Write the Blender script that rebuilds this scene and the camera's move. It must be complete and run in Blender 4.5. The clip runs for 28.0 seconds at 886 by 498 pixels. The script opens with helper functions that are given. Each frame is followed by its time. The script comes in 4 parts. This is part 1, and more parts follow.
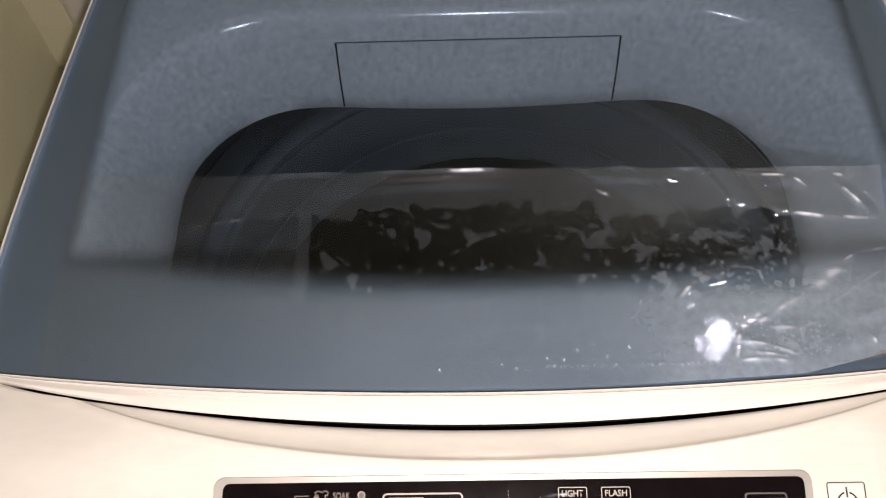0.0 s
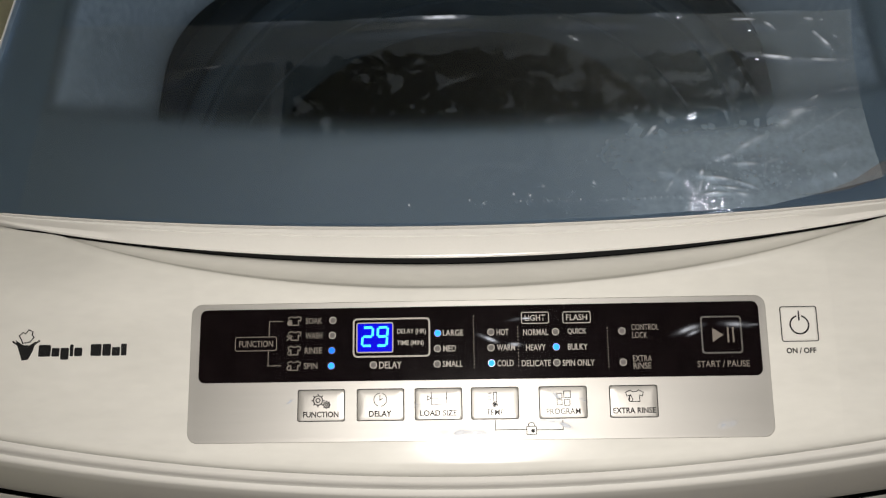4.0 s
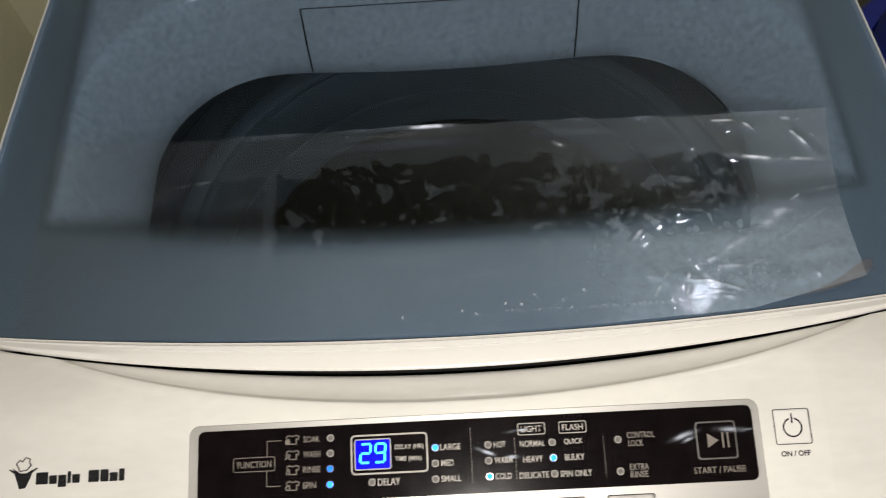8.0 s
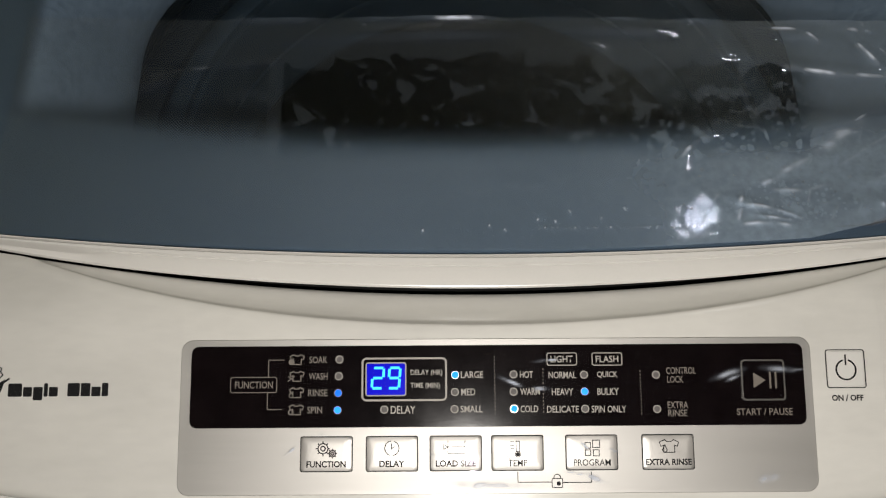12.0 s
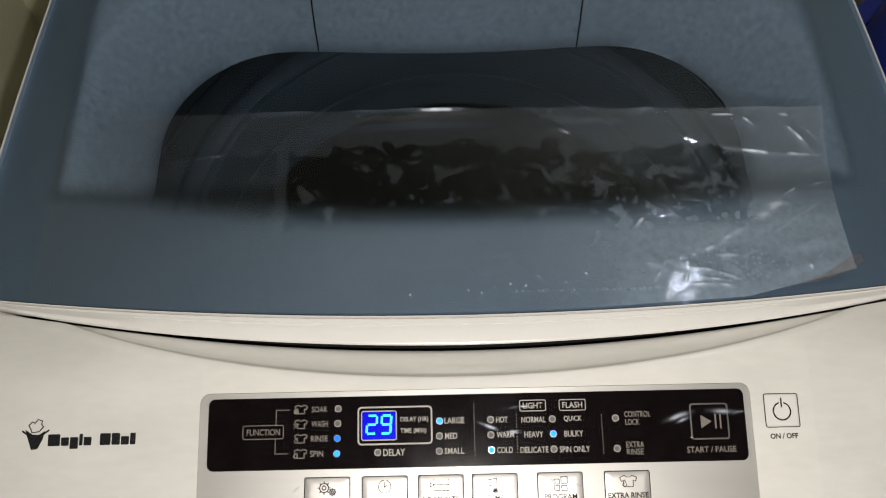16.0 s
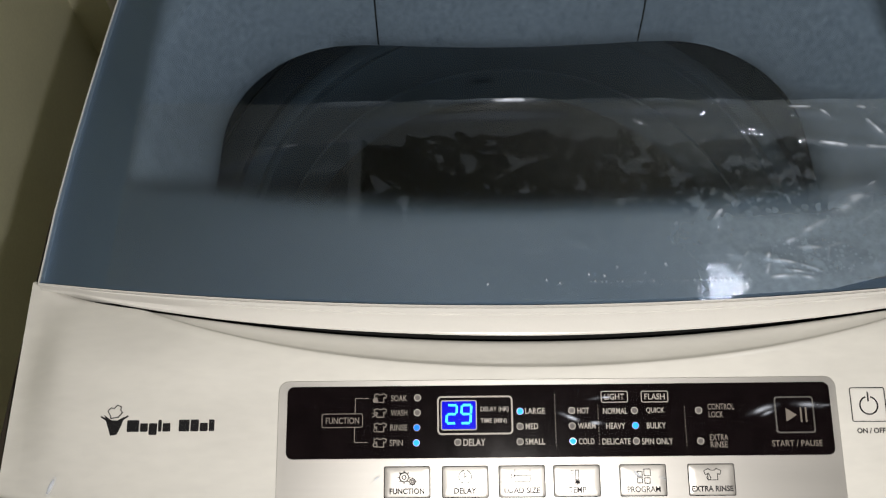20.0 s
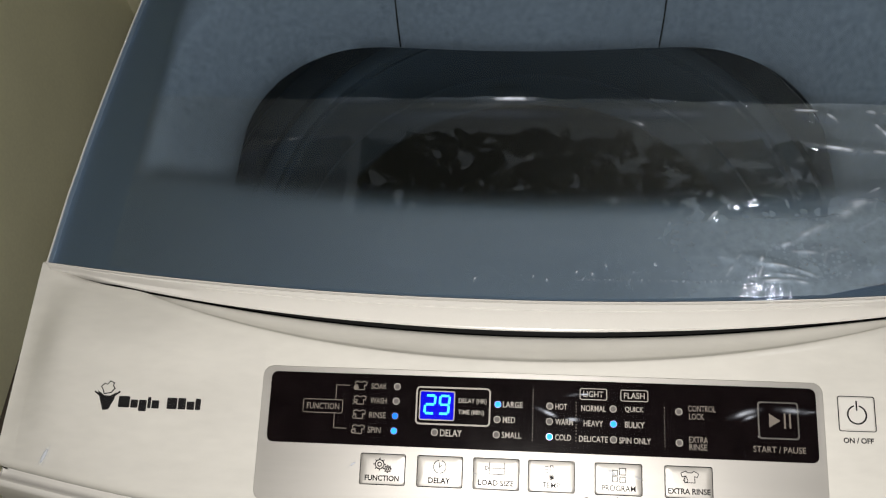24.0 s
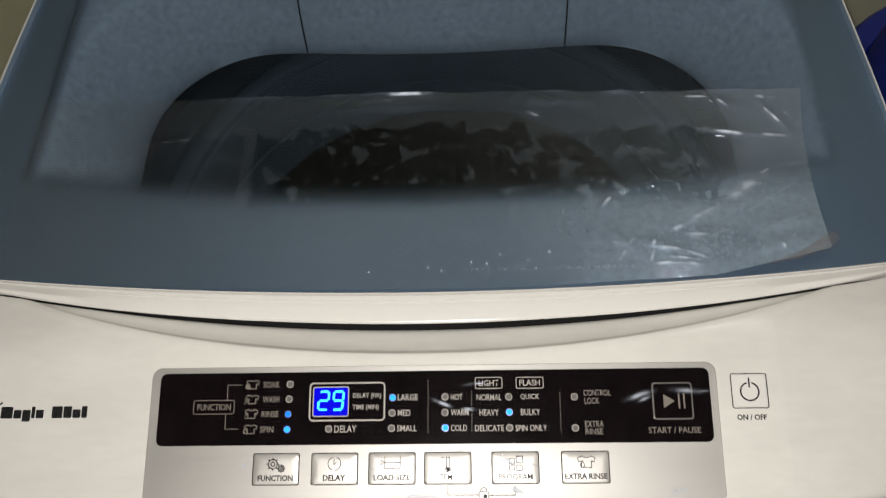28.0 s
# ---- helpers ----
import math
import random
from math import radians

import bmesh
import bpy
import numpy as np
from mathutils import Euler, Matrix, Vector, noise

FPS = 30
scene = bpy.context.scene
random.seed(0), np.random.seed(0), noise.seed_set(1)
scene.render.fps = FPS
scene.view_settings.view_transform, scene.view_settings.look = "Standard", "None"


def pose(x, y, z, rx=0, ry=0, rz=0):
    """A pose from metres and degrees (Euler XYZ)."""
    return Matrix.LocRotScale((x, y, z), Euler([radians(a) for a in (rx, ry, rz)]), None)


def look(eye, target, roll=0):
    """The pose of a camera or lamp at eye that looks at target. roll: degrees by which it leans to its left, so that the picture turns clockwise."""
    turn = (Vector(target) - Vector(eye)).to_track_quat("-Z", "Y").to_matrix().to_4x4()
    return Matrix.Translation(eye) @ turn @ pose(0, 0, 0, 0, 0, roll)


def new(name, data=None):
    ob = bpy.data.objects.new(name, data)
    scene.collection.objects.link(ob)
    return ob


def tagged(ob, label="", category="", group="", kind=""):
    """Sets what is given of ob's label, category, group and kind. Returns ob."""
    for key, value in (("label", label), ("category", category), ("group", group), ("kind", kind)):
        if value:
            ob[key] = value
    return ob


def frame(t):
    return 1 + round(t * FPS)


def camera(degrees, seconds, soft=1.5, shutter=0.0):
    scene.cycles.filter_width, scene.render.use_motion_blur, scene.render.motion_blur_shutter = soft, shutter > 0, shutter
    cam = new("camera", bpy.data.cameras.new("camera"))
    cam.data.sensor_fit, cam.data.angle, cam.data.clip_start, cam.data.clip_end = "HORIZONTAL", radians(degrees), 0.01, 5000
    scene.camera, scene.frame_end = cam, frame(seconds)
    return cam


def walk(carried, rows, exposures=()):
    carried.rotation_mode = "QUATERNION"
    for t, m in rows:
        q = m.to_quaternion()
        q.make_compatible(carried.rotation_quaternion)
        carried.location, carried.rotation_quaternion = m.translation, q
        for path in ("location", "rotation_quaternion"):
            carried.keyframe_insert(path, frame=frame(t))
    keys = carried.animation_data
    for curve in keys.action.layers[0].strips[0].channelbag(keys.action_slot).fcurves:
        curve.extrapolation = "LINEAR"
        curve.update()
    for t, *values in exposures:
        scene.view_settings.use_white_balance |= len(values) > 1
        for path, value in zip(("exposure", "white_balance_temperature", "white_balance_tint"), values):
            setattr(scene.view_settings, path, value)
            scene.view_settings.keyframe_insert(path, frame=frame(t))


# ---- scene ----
cam = camera(53.2, 28.0, 1.2, 0.5)
PATH = [
    (0, (-0.021, -0.111, 1.328), (-0.067, 0.894, -0.401), -3.4),
    (0.5, (-0.023, -0.107, 1.325), (-0.074, 0.906, -0.399), -3.6),
    (1, (-0.027, -0.098, 1.326), (-0.091, 0.908, -0.401), -4.2),
    (1.5, (-0.022, -0.098, 1.327), (-0.09, 0.911, -0.399), -4.2),
    (2, (-0.023, -0.102, 1.331), (-0.088, 0.909, -0.394), -4.2),
    (2.5, (-0.021, -0.105, 1.328), (-0.096, 0.916, -0.39), -4.7),
    (3, (-0.016, -0.124, 1.316), (-0.079, 0.867, -0.42), -4.5),
    (3.5, (-0.003, -0.154, 1.313), (-0.074, 0.69, -0.499), -5.5),
    (5.5, (-0.001, -0.153, 1.344), (-0.054, 0.762, -0.434), -4.4),
    (6, (-0.018, -0.143, 1.342), (-0.061, 0.782, -0.431), -4.1),
    (6.5, (-0.026, -0.138, 1.339), (-0.071, 0.787, -0.433), -4.4),
    (7, (-0.024, -0.13, 1.339), (-0.065, 0.805, -0.428), -4.7),
    (7.5, (-0.023, -0.128, 1.336), (-0.057, 0.817, -0.426), -4.6),
    (8, (-0.002, -0.129, 1.337), (-0.045, 0.822, -0.422), -5.4),
    (8.5, (0.01, -0.134, 1.339), (-0.033, 0.834, -0.411), -5.7),
    (9, (-0.008, -0.144, 1.32), (-0.046, 0.832, -0.425), -5.2),
    (9.5, (-0.045, -0.079, 1.316), (-0.038, 0.803, -0.479), -2.5),
    (10, (-0.037, -0.104, 1.321), (-0.001, 0.848, -0.438), -1.7),
    (10.5, (-0.023, -0.136, 1.304), (0.008, 0.787, -0.47), -1.7),
    (11, (-0.021, -0.132, 1.3), (0.013, 0.726, -0.507), -0.5),
    (11.5, (-0.027, -0.118, 1.297), (0.004, 0.67, -0.541), 0.8),
    (12, (-0.027, -0.11, 1.295), (-0.015, 0.667, -0.548), 0.5),
    (12.5, (-0.017, -0.11, 1.311), (-0.014, 0.683, -0.525), 0.1),
    (13, (-0.02, -0.125, 1.333), (0.005, 0.799, -0.441), 1.2),
    (13.5, (-0.022, -0.136, 1.345), (0.007, 0.866, -0.386), 0.8),
    (15.5, (-0.024, -0.141, 1.342), (-0.005, 0.779, -0.434), -0.1),
    (16, (-0.019, -0.136, 1.348), (-0.007, 0.78, -0.43), -0.5),
    (16.5, (-0.024, -0.136, 1.345), (-0.021, 0.784, -0.431), -1.1),
    (17, (-0.033, -0.134, 1.343), (-0.042, 0.781, -0.436), -1.6),
    (17.5, (-0.033, -0.135, 1.343), (-0.051, 0.782, -0.435), -1.9),
    (18, (-0.028, -0.137, 1.342), (-0.047, 0.778, -0.437), -2.0),
    (18.5, (-0.027, -0.145, 1.346), (-0.044, 0.778, -0.428), -2.0),
    (19, (-0.029, -0.146, 1.346), (-0.052, 0.779, -0.427), -2.3),
    (19.5, (-0.041, -0.15, 1.343), (-0.061, 0.784, -0.425), -2.1),
    (20, (-0.051, -0.142, 1.341), (-0.075, 0.788, -0.429), -2.0),
    (20.5, (-0.046, -0.14, 1.342), (-0.074, 0.793, -0.427), -1.9),
    (21, (-0.037, -0.15, 1.35), (-0.07, 0.788, -0.416), -2.2),
    (21.5, (-0.032, -0.161, 1.356), (-0.07, 0.789, -0.404), -2.4),
    (23.5, (-0.013, -0.16, 1.347), (-0.179, 0.807, -0.395), -7.9),
    (24, (-0.009, -0.154, 1.338), (-0.19, 0.805, -0.408), -8.2),
    (24.5, (-0.008, -0.156, 1.338), (-0.191, 0.801, -0.409), -8.2),
    (25, (0.001, -0.171, 1.334), (-0.175, 0.81, -0.4), -8.0),
    (25.5, (-0.003, -0.184, 1.341), (-0.152, 0.807, -0.39), -6.6),
    (26, (-0.001, -0.18, 1.344), (-0.128, 0.828, -0.379), -5.7),
    (26.5, (0.005, -0.169, 1.337), (-0.108, 0.851, -0.38), -5.5),
    (27, (0.014, -0.159, 1.334), (-0.094, 0.852, -0.388), -5.7),
    (27.5, (0.02, -0.156, 1.329), (-0.076, 0.856, -0.393), -5.4),
    (28, (0.024, -0.165, 1.323), (-0.064, 0.848, -0.399), -5.3),
]
walk(cam, [(t, look(eye, target, roll)) for t, eye, target, roll in PATH], exposures=((0, 0.5, 7100, 22), (2.5, 0.5, 7100, 22), (3.0, 0.38, 7000, 16), (3.5, -0.3, 6600, 11), (5.5, -0.25, 6500, 9), (7, -0.08, 6550, 9), (8, 0.06, 6600, 10), (9, 0.06, 6600, 10), (10, 0.18, 6700, 13), (11, -0.45, 6500, 10), (12, -0.55, 6500, 10), (13, -0.25, 6500, 10), (16, -0.2, 6480, 10), (20, -0.15, 6450, 10), (24, -0.2, 6450, 10), (26, -0.27, 6480, 10), (28, -0.22, 6450, 10)))

# ---- light ----
world = bpy.data.worlds.new("room_air")
scene.world = world
world.use_nodes = True
world.node_tree.nodes["Background"].inputs["Color"].default_value = (0.9, 0.95, 1.0, 1)
world.node_tree.nodes["Background"].inputs["Strength"].default_value = 0.02


def lamp(name, kind, place, power, colour, radius):
    data = bpy.data.lights.new(name, kind)
    data.energy, data.color = power, colour
    data.shadow_soft_size = radius
    ob = new(name, data)
    ob.location = place
    return ob


# the torch of the filming phone, held over the front of the machine
torch = lamp("phone_torch", "SPOT", (0.002, -0.20, 1.36), 11.5, (1.0, 0.95, 0.89), 0.004)
torch.matrix_world = look((0.002, -0.20, 1.36), (0.045, 0.05, 0.93))
torch.data.spot_size, torch.data.spot_blend = radians(166), 1.0

# ---- materials ----
CX = -0.008          # the machine's middle
LID = 0.93           # top of the lid's glass


def nodes_of(name):
    m = bpy.data.materials.new(name)
    m.use_nodes = True
    return m, m.node_tree.nodes, m.node_tree.links, m.node_tree.nodes["Principled BSDF"]


def surface(name, colour, rough=0.4, metal=0.0, vary=0.06, scale=40.0, bump=0.05, fine=600.0, stretch=(1, 1, 1), spec=0.5, coat=0.0):
    """A worn surface: colour varies in broad stains and fine grain, with a fine relief."""
    m, n, l, b = nodes_of(name)
    co, mp = n.new("ShaderNodeTexCoord"), n.new("ShaderNodeMapping")
    mp.inputs["Scale"].default_value = stretch
    l.new(co.outputs["Object"], mp.inputs["Vector"])
    big, small = n.new("ShaderNodeTexNoise"), n.new("ShaderNodeTexNoise")
    big.inputs["Scale"].default_value, big.inputs["Detail"].default_value = scale, 5
    small.inputs["Scale"].default_value, small.inputs["Detail"].default_value = fine, 3
    l.new(mp.outputs["Vector"], big.inputs["Vector"])
    l.new(mp.outputs["Vector"], small.inputs["Vector"])
    add = n.new("ShaderNodeMath")
    add.operation = "MULTIPLY_ADD"
    add.inputs[1].default_value = 0.4
    l.new(small.outputs["Fac"], add.inputs[0])
    l.new(big.outputs["Fac"], add.inputs[2])
    ramp = n.new("ShaderNodeValToRGB")
    ramp.color_ramp.elements[0].position, ramp.color_ramp.elements[1].position = 0.45, 0.95
    ramp.color_ramp.elements[0].color = (*[c * (1 - vary) for c in colour], 1)
    ramp.color_ramp.elements[1].color = (*[min(1, c * (1 + vary)) for c in colour], 1)
    l.new(add.outputs[0], ramp.inputs["Fac"])
    l.new(ramp.outputs["Color"], b.inputs["Base Color"])
    rr = n.new("ShaderNodeMapRange")
    rr.inputs["To Min"].default_value, rr.inputs["To Max"].default_value = rough * 0.8, min(1, rough * 1.25)
    l.new(big.outputs["Fac"], rr.inputs["Value"])
    l.new(rr.outputs["Result"], b.inputs["Roughness"])
    b.inputs["Metallic"].default_value = metal
    b.inputs["Specular IOR Level"].default_value = spec
    b.inputs["Coat Weight"].default_value = coat
    b.inputs["Coat Roughness"].default_value = 0.06
    if bump:
        bp = n.new("ShaderNodeBump")
        bp.inputs["Strength"].default_value, bp.inputs["Distance"].default_value = bump, 0.001
        l.new(small.outputs["Fac"], bp.inputs["Height"])
        l.new(bp.outputs["Normal"], b.inputs["Normal"])
    return m


def glow(name, colour, strength):
    m, n, l, b = nodes_of(name)
    b.inputs["Base Color"].default_value = (*[c * 0.3 for c in colour], 1)
    b.inputs["Emission Color"].default_value = (*colour, 1)
    b.inputs["Emission Strength"].default_value = strength
    b.inputs["Roughness"].default_value = 0.3
    b.inputs["Specular IOR Level"].default_value = 0.05
    return m


def math_node(n, l, op, a, b=None, clamp=False):
    x = n.new("ShaderNodeMath")
    x.operation, x.use_clamp = op, clamp
    for i, v in enumerate((a, b)):
        if v is None:
            continue
        if isinstance(v, (int, float)):
            x.inputs[i].default_value = v
        else:
            l.new(v, x.inputs[i])
    return x.outputs[0]


def sheen(n, l, weight, base):
    """Share of gloss on a thin clear sheet, the same from both of its sides."""
    rise = math_node(n, l, "POWER", weight.outputs["Facing"], 5.0)
    return math_node(n, l, "ADD", math_node(n, l, "MULTIPLY", rise, 1.0 - base), base)


def speckled_material():
    """Grey plastic with a fine fleck, and dried drops of darker damp on it."""
    m = surface("grey_speckled_plastic", (0.67, 0.68, 0.685), 0.17, vary=0.2, scale=270, bump=0.05, fine=900)
    n, l, b = m.node_tree.nodes, m.node_tree.links, m.node_tree.nodes["Principled BSDF"]
    base = b.inputs["Base Color"].links[0].from_socket
    co, mp, drops, run = n.new("ShaderNodeTexCoord"), n.new("ShaderNodeMapping"), n.new("ShaderNodeTexNoise"), n.new("ShaderNodeMapRange")
    mp.inputs["Scale"].default_value = (1, 1, 0.45)
    drops.inputs["Scale"].default_value, drops.inputs["Detail"].default_value, drops.inputs["Roughness"].default_value = 280, 3, 0.7
    run.inputs["From Min"].default_value, run.inputs["From Max"].default_value, run.inputs["To Max"].default_value = 0.55, 0.66, 0.45
    l.new(co.outputs["Object"], mp.inputs["Vector"])
    l.new(mp.outputs["Vector"], drops.inputs["Vector"])
    l.new(drops.outputs["Fac"], run.inputs["Value"])
    mix = n.new("ShaderNodeMix")
    mix.data_type = "RGBA"
    mix.inputs[7].default_value = (0.36, 0.36, 0.40, 1)
    l.new(run.outputs["Result"], mix.inputs[0])
    l.new(base, mix.inputs[6])
    l.new(mix.outputs[2], b.inputs["Base Color"])
    return m


def pane_material():
    """Tinted safety glass: clear through, glossy by Fresnel."""
    m, n, l, b = nodes_of("tinted_glass")
    n.remove(b)
    out = n["Material Output"]
    tr, gl, mix, fr = (n.new("ShaderNode" + k) for k in ("BsdfTransparent", "BsdfGlossy", "MixShader", "LayerWeight"))
    tr.inputs["Color"].default_value = (0.705, 0.765, 0.825, 1)
    gl.inputs["Roughness"].default_value = 0.03
    gl.inputs["Color"].default_value = (0.68, 0.72, 0.88, 1)
    co, wave, bump = n.new("ShaderNodeTexCoord"), n.new("ShaderNodeTexNoise"), n.new("ShaderNodeBump")
    wave.inputs["Scale"].default_value, wave.inputs["Detail"].default_value = 80, 2
    bump.inputs["Strength"].default_value, bump.inputs["Distance"].default_value = 0.16, 0.001
    l.new(co.outputs["Object"], wave.inputs["Vector"])
    l.new(wave.outputs["Fac"], bump.inputs["Height"])
    l.new(bump.outputs[0], gl.inputs["Normal"])
    l.new(sheen(n, l, fr, 0.04), mix.inputs["Fac"])
    l.new(tr.outputs[0], mix.inputs[1])
    l.new(gl.outputs[0], mix.inputs[2])
    l.new(mix.outputs[0], out.inputs["Surface"])
    return m


def border_material():
    """Grey-blue enamel printed under the glass, ending in a raster of dots."""
    m, n, l, b = nodes_of("printed_enamel")
    b.inputs["Base Color"].default_value = (0.72, 0.755, 0.785, 1)
    b.inputs["Roughness"].default_value = 0.51
    b.inputs["Metallic"].default_value = 0.88
    b.inputs["Specular IOR Level"].default_value = 0.8
    out = n["Material Output"]
    co, sp = n.new("ShaderNodeTexCoord"), n.new("ShaderNodeSeparateXYZ")
    l.new(co.outputs["Object"], sp.inputs[0])
    u = math_node(n, l, "SUBTRACT", sp.outputs["X"], CX)
    au = math_node(n, l, "ABSOLUTE", u)
    uu = math_node(n, l, "MULTIPLY", u, u)
    edge = math_node(n, l, "MULTIPLY_ADD", uu, 0.4)
    n[edge.node.name].inputs[2].default_value = 0.113
    front = math_node(n, l, "DIVIDE", math_node(n, l, "SUBTRACT", edge, sp.outputs["Y"]), 0.022)
    side = math_node(n, l, "DIVIDE", math_node(n, l, "SUBTRACT", au, 0.214), 0.016)
    rear = math_node(n, l, "DIVIDE", math_node(n, l, "SUBTRACT", sp.outputs["Y"], 0.345), 0.02)
    amount = math_node(n, l, "MAXIMUM", math_node(n, l, "MAXIMUM", front, side), rear)
    mp = n.new("ShaderNodeMapping")
    mp.inputs["Rotation"].default_value = (0, 0, radians(45))
    mp.inputs["Scale"].default_value = (900, 900, 900)
    l.new(co.outputs["Object"], mp.inputs["Vector"])
    fr = n.new("ShaderNodeVectorMath")
    fr.operation = "FRACTION"
    l.new(mp.outputs[0], fr.inputs[0])
    s2 = n.new("ShaderNodeSeparateXYZ")
    l.new(fr.outputs[0], s2.inputs[0])
    dx = math_node(n, l, "SUBTRACT", s2.outputs["X"], 0.5)
    dy = math_node(n, l, "SUBTRACT", s2.outputs["Y"], 0.5)
    dist = math_node(n, l, "SQRT", math_node(n, l, "ADD", math_node(n, l, "MULTIPLY", dx, dx), math_node(n, l, "MULTIPLY", dy, dy)))
    keep = math_node(n, l, "LESS_THAN", dist, math_node(n, l, "MULTIPLY", amount, 0.72))
    tr, mix = n.new("ShaderNodeBsdfTransparent"), n.new("ShaderNodeMixShader")
    l.new(keep, mix.inputs["Fac"])
    l.new(tr.outputs[0], mix.inputs[1])
    l.new(b.outputs[0], mix.inputs[2])
    l.new(mix.outputs[0], out.inputs["Surface"])
    return m


def film_material(name, haze, patches, gloss, tint=(0.76, 0.82, 0.95)):
    """Clear packaging film: glossy, slightly milky where it does not cling."""
    m, n, l, b = nodes_of(name)
    n.remove(b)
    out = n["Material Output"]
    co = n.new("ShaderNodeTexCoord")
    noise_a, noise_b = n.new("ShaderNodeTexNoise"), n.new("ShaderNodeTexNoise")
    noise_a.inputs["Scale"].default_value, noise_a.inputs["Detail"].default_value = 66, 4
    noise_a.inputs["Distortion"].default_value = 0.7
    noise_b.inputs["Scale"].default_value, noise_b.inputs["Detail"].default_value = 260, 2
    l.new(co.outputs["Object"], noise_a.inputs["Vector"])
    l.new(co.outputs["Object"], noise_b.inputs["Vector"])
    bump = n.new("ShaderNodeBump")
    bump.inputs["Strength"].default_value, bump.inputs["Distance"].default_value = 0.1, 0.001
    l.new(noise_a.outputs["Fac"], bump.inputs["Height"])
    tr, gl, di, fr = (n.new("ShaderNode" + k) for k in ("BsdfTransparent", "BsdfGlossy", "BsdfDiffuse", "LayerWeight"))
    tr.inputs["Color"].default_value = (0.985, 0.98, 0.965, 1) if patches else (0.99, 0.99, 0.99, 1)
    gl.inputs["Roughness"].default_value = 0.013
    gl.inputs["Color"].default_value = (0.76, 0.78, 0.92, 1)
    di.inputs["Color"].default_value = (*tint, 1)
    l.new(bump.outputs[0], fr.inputs["Normal"])
    l.new(bump.outputs[0], gl.inputs["Normal"])
    m1, m2 = n.new("ShaderNodeMixShader"), n.new("ShaderNodeMixShader")
    if patches:
        sp = n.new("ShaderNodeSeparateXYZ")
        l.new(co.outputs["Object"], sp.inputs[0])
        def ramp(value, low, high, top=1.0):
            x = n.new("ShaderNodeMapRange")
            x.interpolation_type = "SMOOTHSTEP"
            x.inputs["From Min"].default_value, x.inputs["From Max"].default_value, x.inputs["To Max"].default_value = low, high, top
            l.new(value, x.inputs["Value"])
            return x.outputs["Result"]

        def bubbles(scale, share):
            """Round bubbles of uneven size, some cells empty."""
            cell, parts = n.new("ShaderNodeTexVoronoi"), n.new("ShaderNodeSeparateColor")
            cell.inputs["Scale"].default_value = scale
            l.new(co.outputs["Object"], cell.inputs["Vector"])
            l.new(cell.outputs["Color"], parts.inputs[0])
            size = math_node(n, l, "MULTIPLY", math_node(n, l, "SUBTRACT", parts.outputs[0], 1.0 - share, True), 0.55 / share)
            return math_node(n, l, "LESS_THAN", cell.outputs["Distance"], size)

        px, py = sp.outputs["X"], sp.outputs["Y"]
        # the film clings to the glass in a dark band over the opening, with a ragged upper edge
        ragged = math_node(n, l, "ADD", py, math_node(n, l, "MULTIPLY", math_node(n, l, "SUBTRACT", noise_a.outputs["Fac"], 0.5), 0.05))
        dip = ramp(px, 0.02, 0.09, 0.004)
        band = math_node(n, l, "SUBTRACT", 1.0, ramp(math_node(n, l, "ADD", ragged, dip), 0.1415, 0.1435))
        isles = ramp(noise_a.outputs["Fac"], 0.605, 0.617)
        few = math_node(n, l, "MULTIPLY", bubbles(300, 0.3), 0.55)
        many = math_node(n, l, "MULTIPLY", math_node(n, l, "MAXIMUM", bubbles(190, 0.42), bubbles(400, 0.42)), ramp(px, 0.0, 0.05, 0.75))
        blister = math_node(n, l, "MAXIMUM", math_node(n, l, "MAXIMUM", isles, few), many)
        hold = math_node(n, l, "MAXIMUM", ramp(px, -0.1025, -0.1005), math_node(n, l, "MULTIPLY", math_node(n, l, "MULTIPLY", ramp(px, -0.175, -0.15), math_node(n, l, "LESS_THAN", px, -0.108)), 0.5))
        end_of_band = math_node(n, l, "SUBTRACT", 1.0, ramp(px, 0.14, 0.165))
        cling = math_node(n, l, "MULTIPLY", math_node(n, l, "MULTIPLY", band, math_node(n, l, "SUBTRACT", 1.0, blister)), math_node(n, l, "MULTIPLY", hold, end_of_band))
        cling = math_node(n, l, "MULTIPLY", cling, ramp(py, 0.085, 0.1))
        # a second, mottled patch clings near the front where the film is rumpled
        ex = math_node(n, l, "DIVIDE", math_node(n, l, "SUBTRACT", px, 0.136), 0.036)
        ey = math_node(n, l, "DIVIDE", math_node(n, l, "SUBTRACT", py, 0.066), 0.013)
        away = math_node(n, l, "ADD", math_node(n, l, "MULTIPLY", ex, ex), math_node(n, l, "MULTIPLY", ey, ey))
        rumple = math_node(n, l, "MULTIPLY", math_node(n, l, "SUBTRACT", 1.0, ramp(away, 0.4, 1.1)), math_node(n, l, "SUBTRACT", ramp(noise_a.outputs["Fac"], 0.44, 0.47), bubbles(420, 0.6), True))
        cling = math_node(n, l, "MAXIMUM", cling, math_node(n, l, "MULTIPLY", rumple, 0.22))
        loose = n.new("ShaderNodeMapRange")
        loose.inputs["From Min"].default_value, loose.inputs["From Max"].default_value = 0.096, 0.108
        loose.inputs["To Min"].default_value = 0.3
        l.new(sp.outputs["Y"], loose.inputs["Value"])
        # the loose end is milky all over, raised also for the glare there
        end = n.new("ShaderNodeMapRange")
        end.inputs["From Min"].default_value, end.inputs["From Max"].default_value = 0.03, 0.13
        end.inputs["To Max"].default_value = 2.0
        l.new(sp.outputs["X"], end.inputs["Value"])
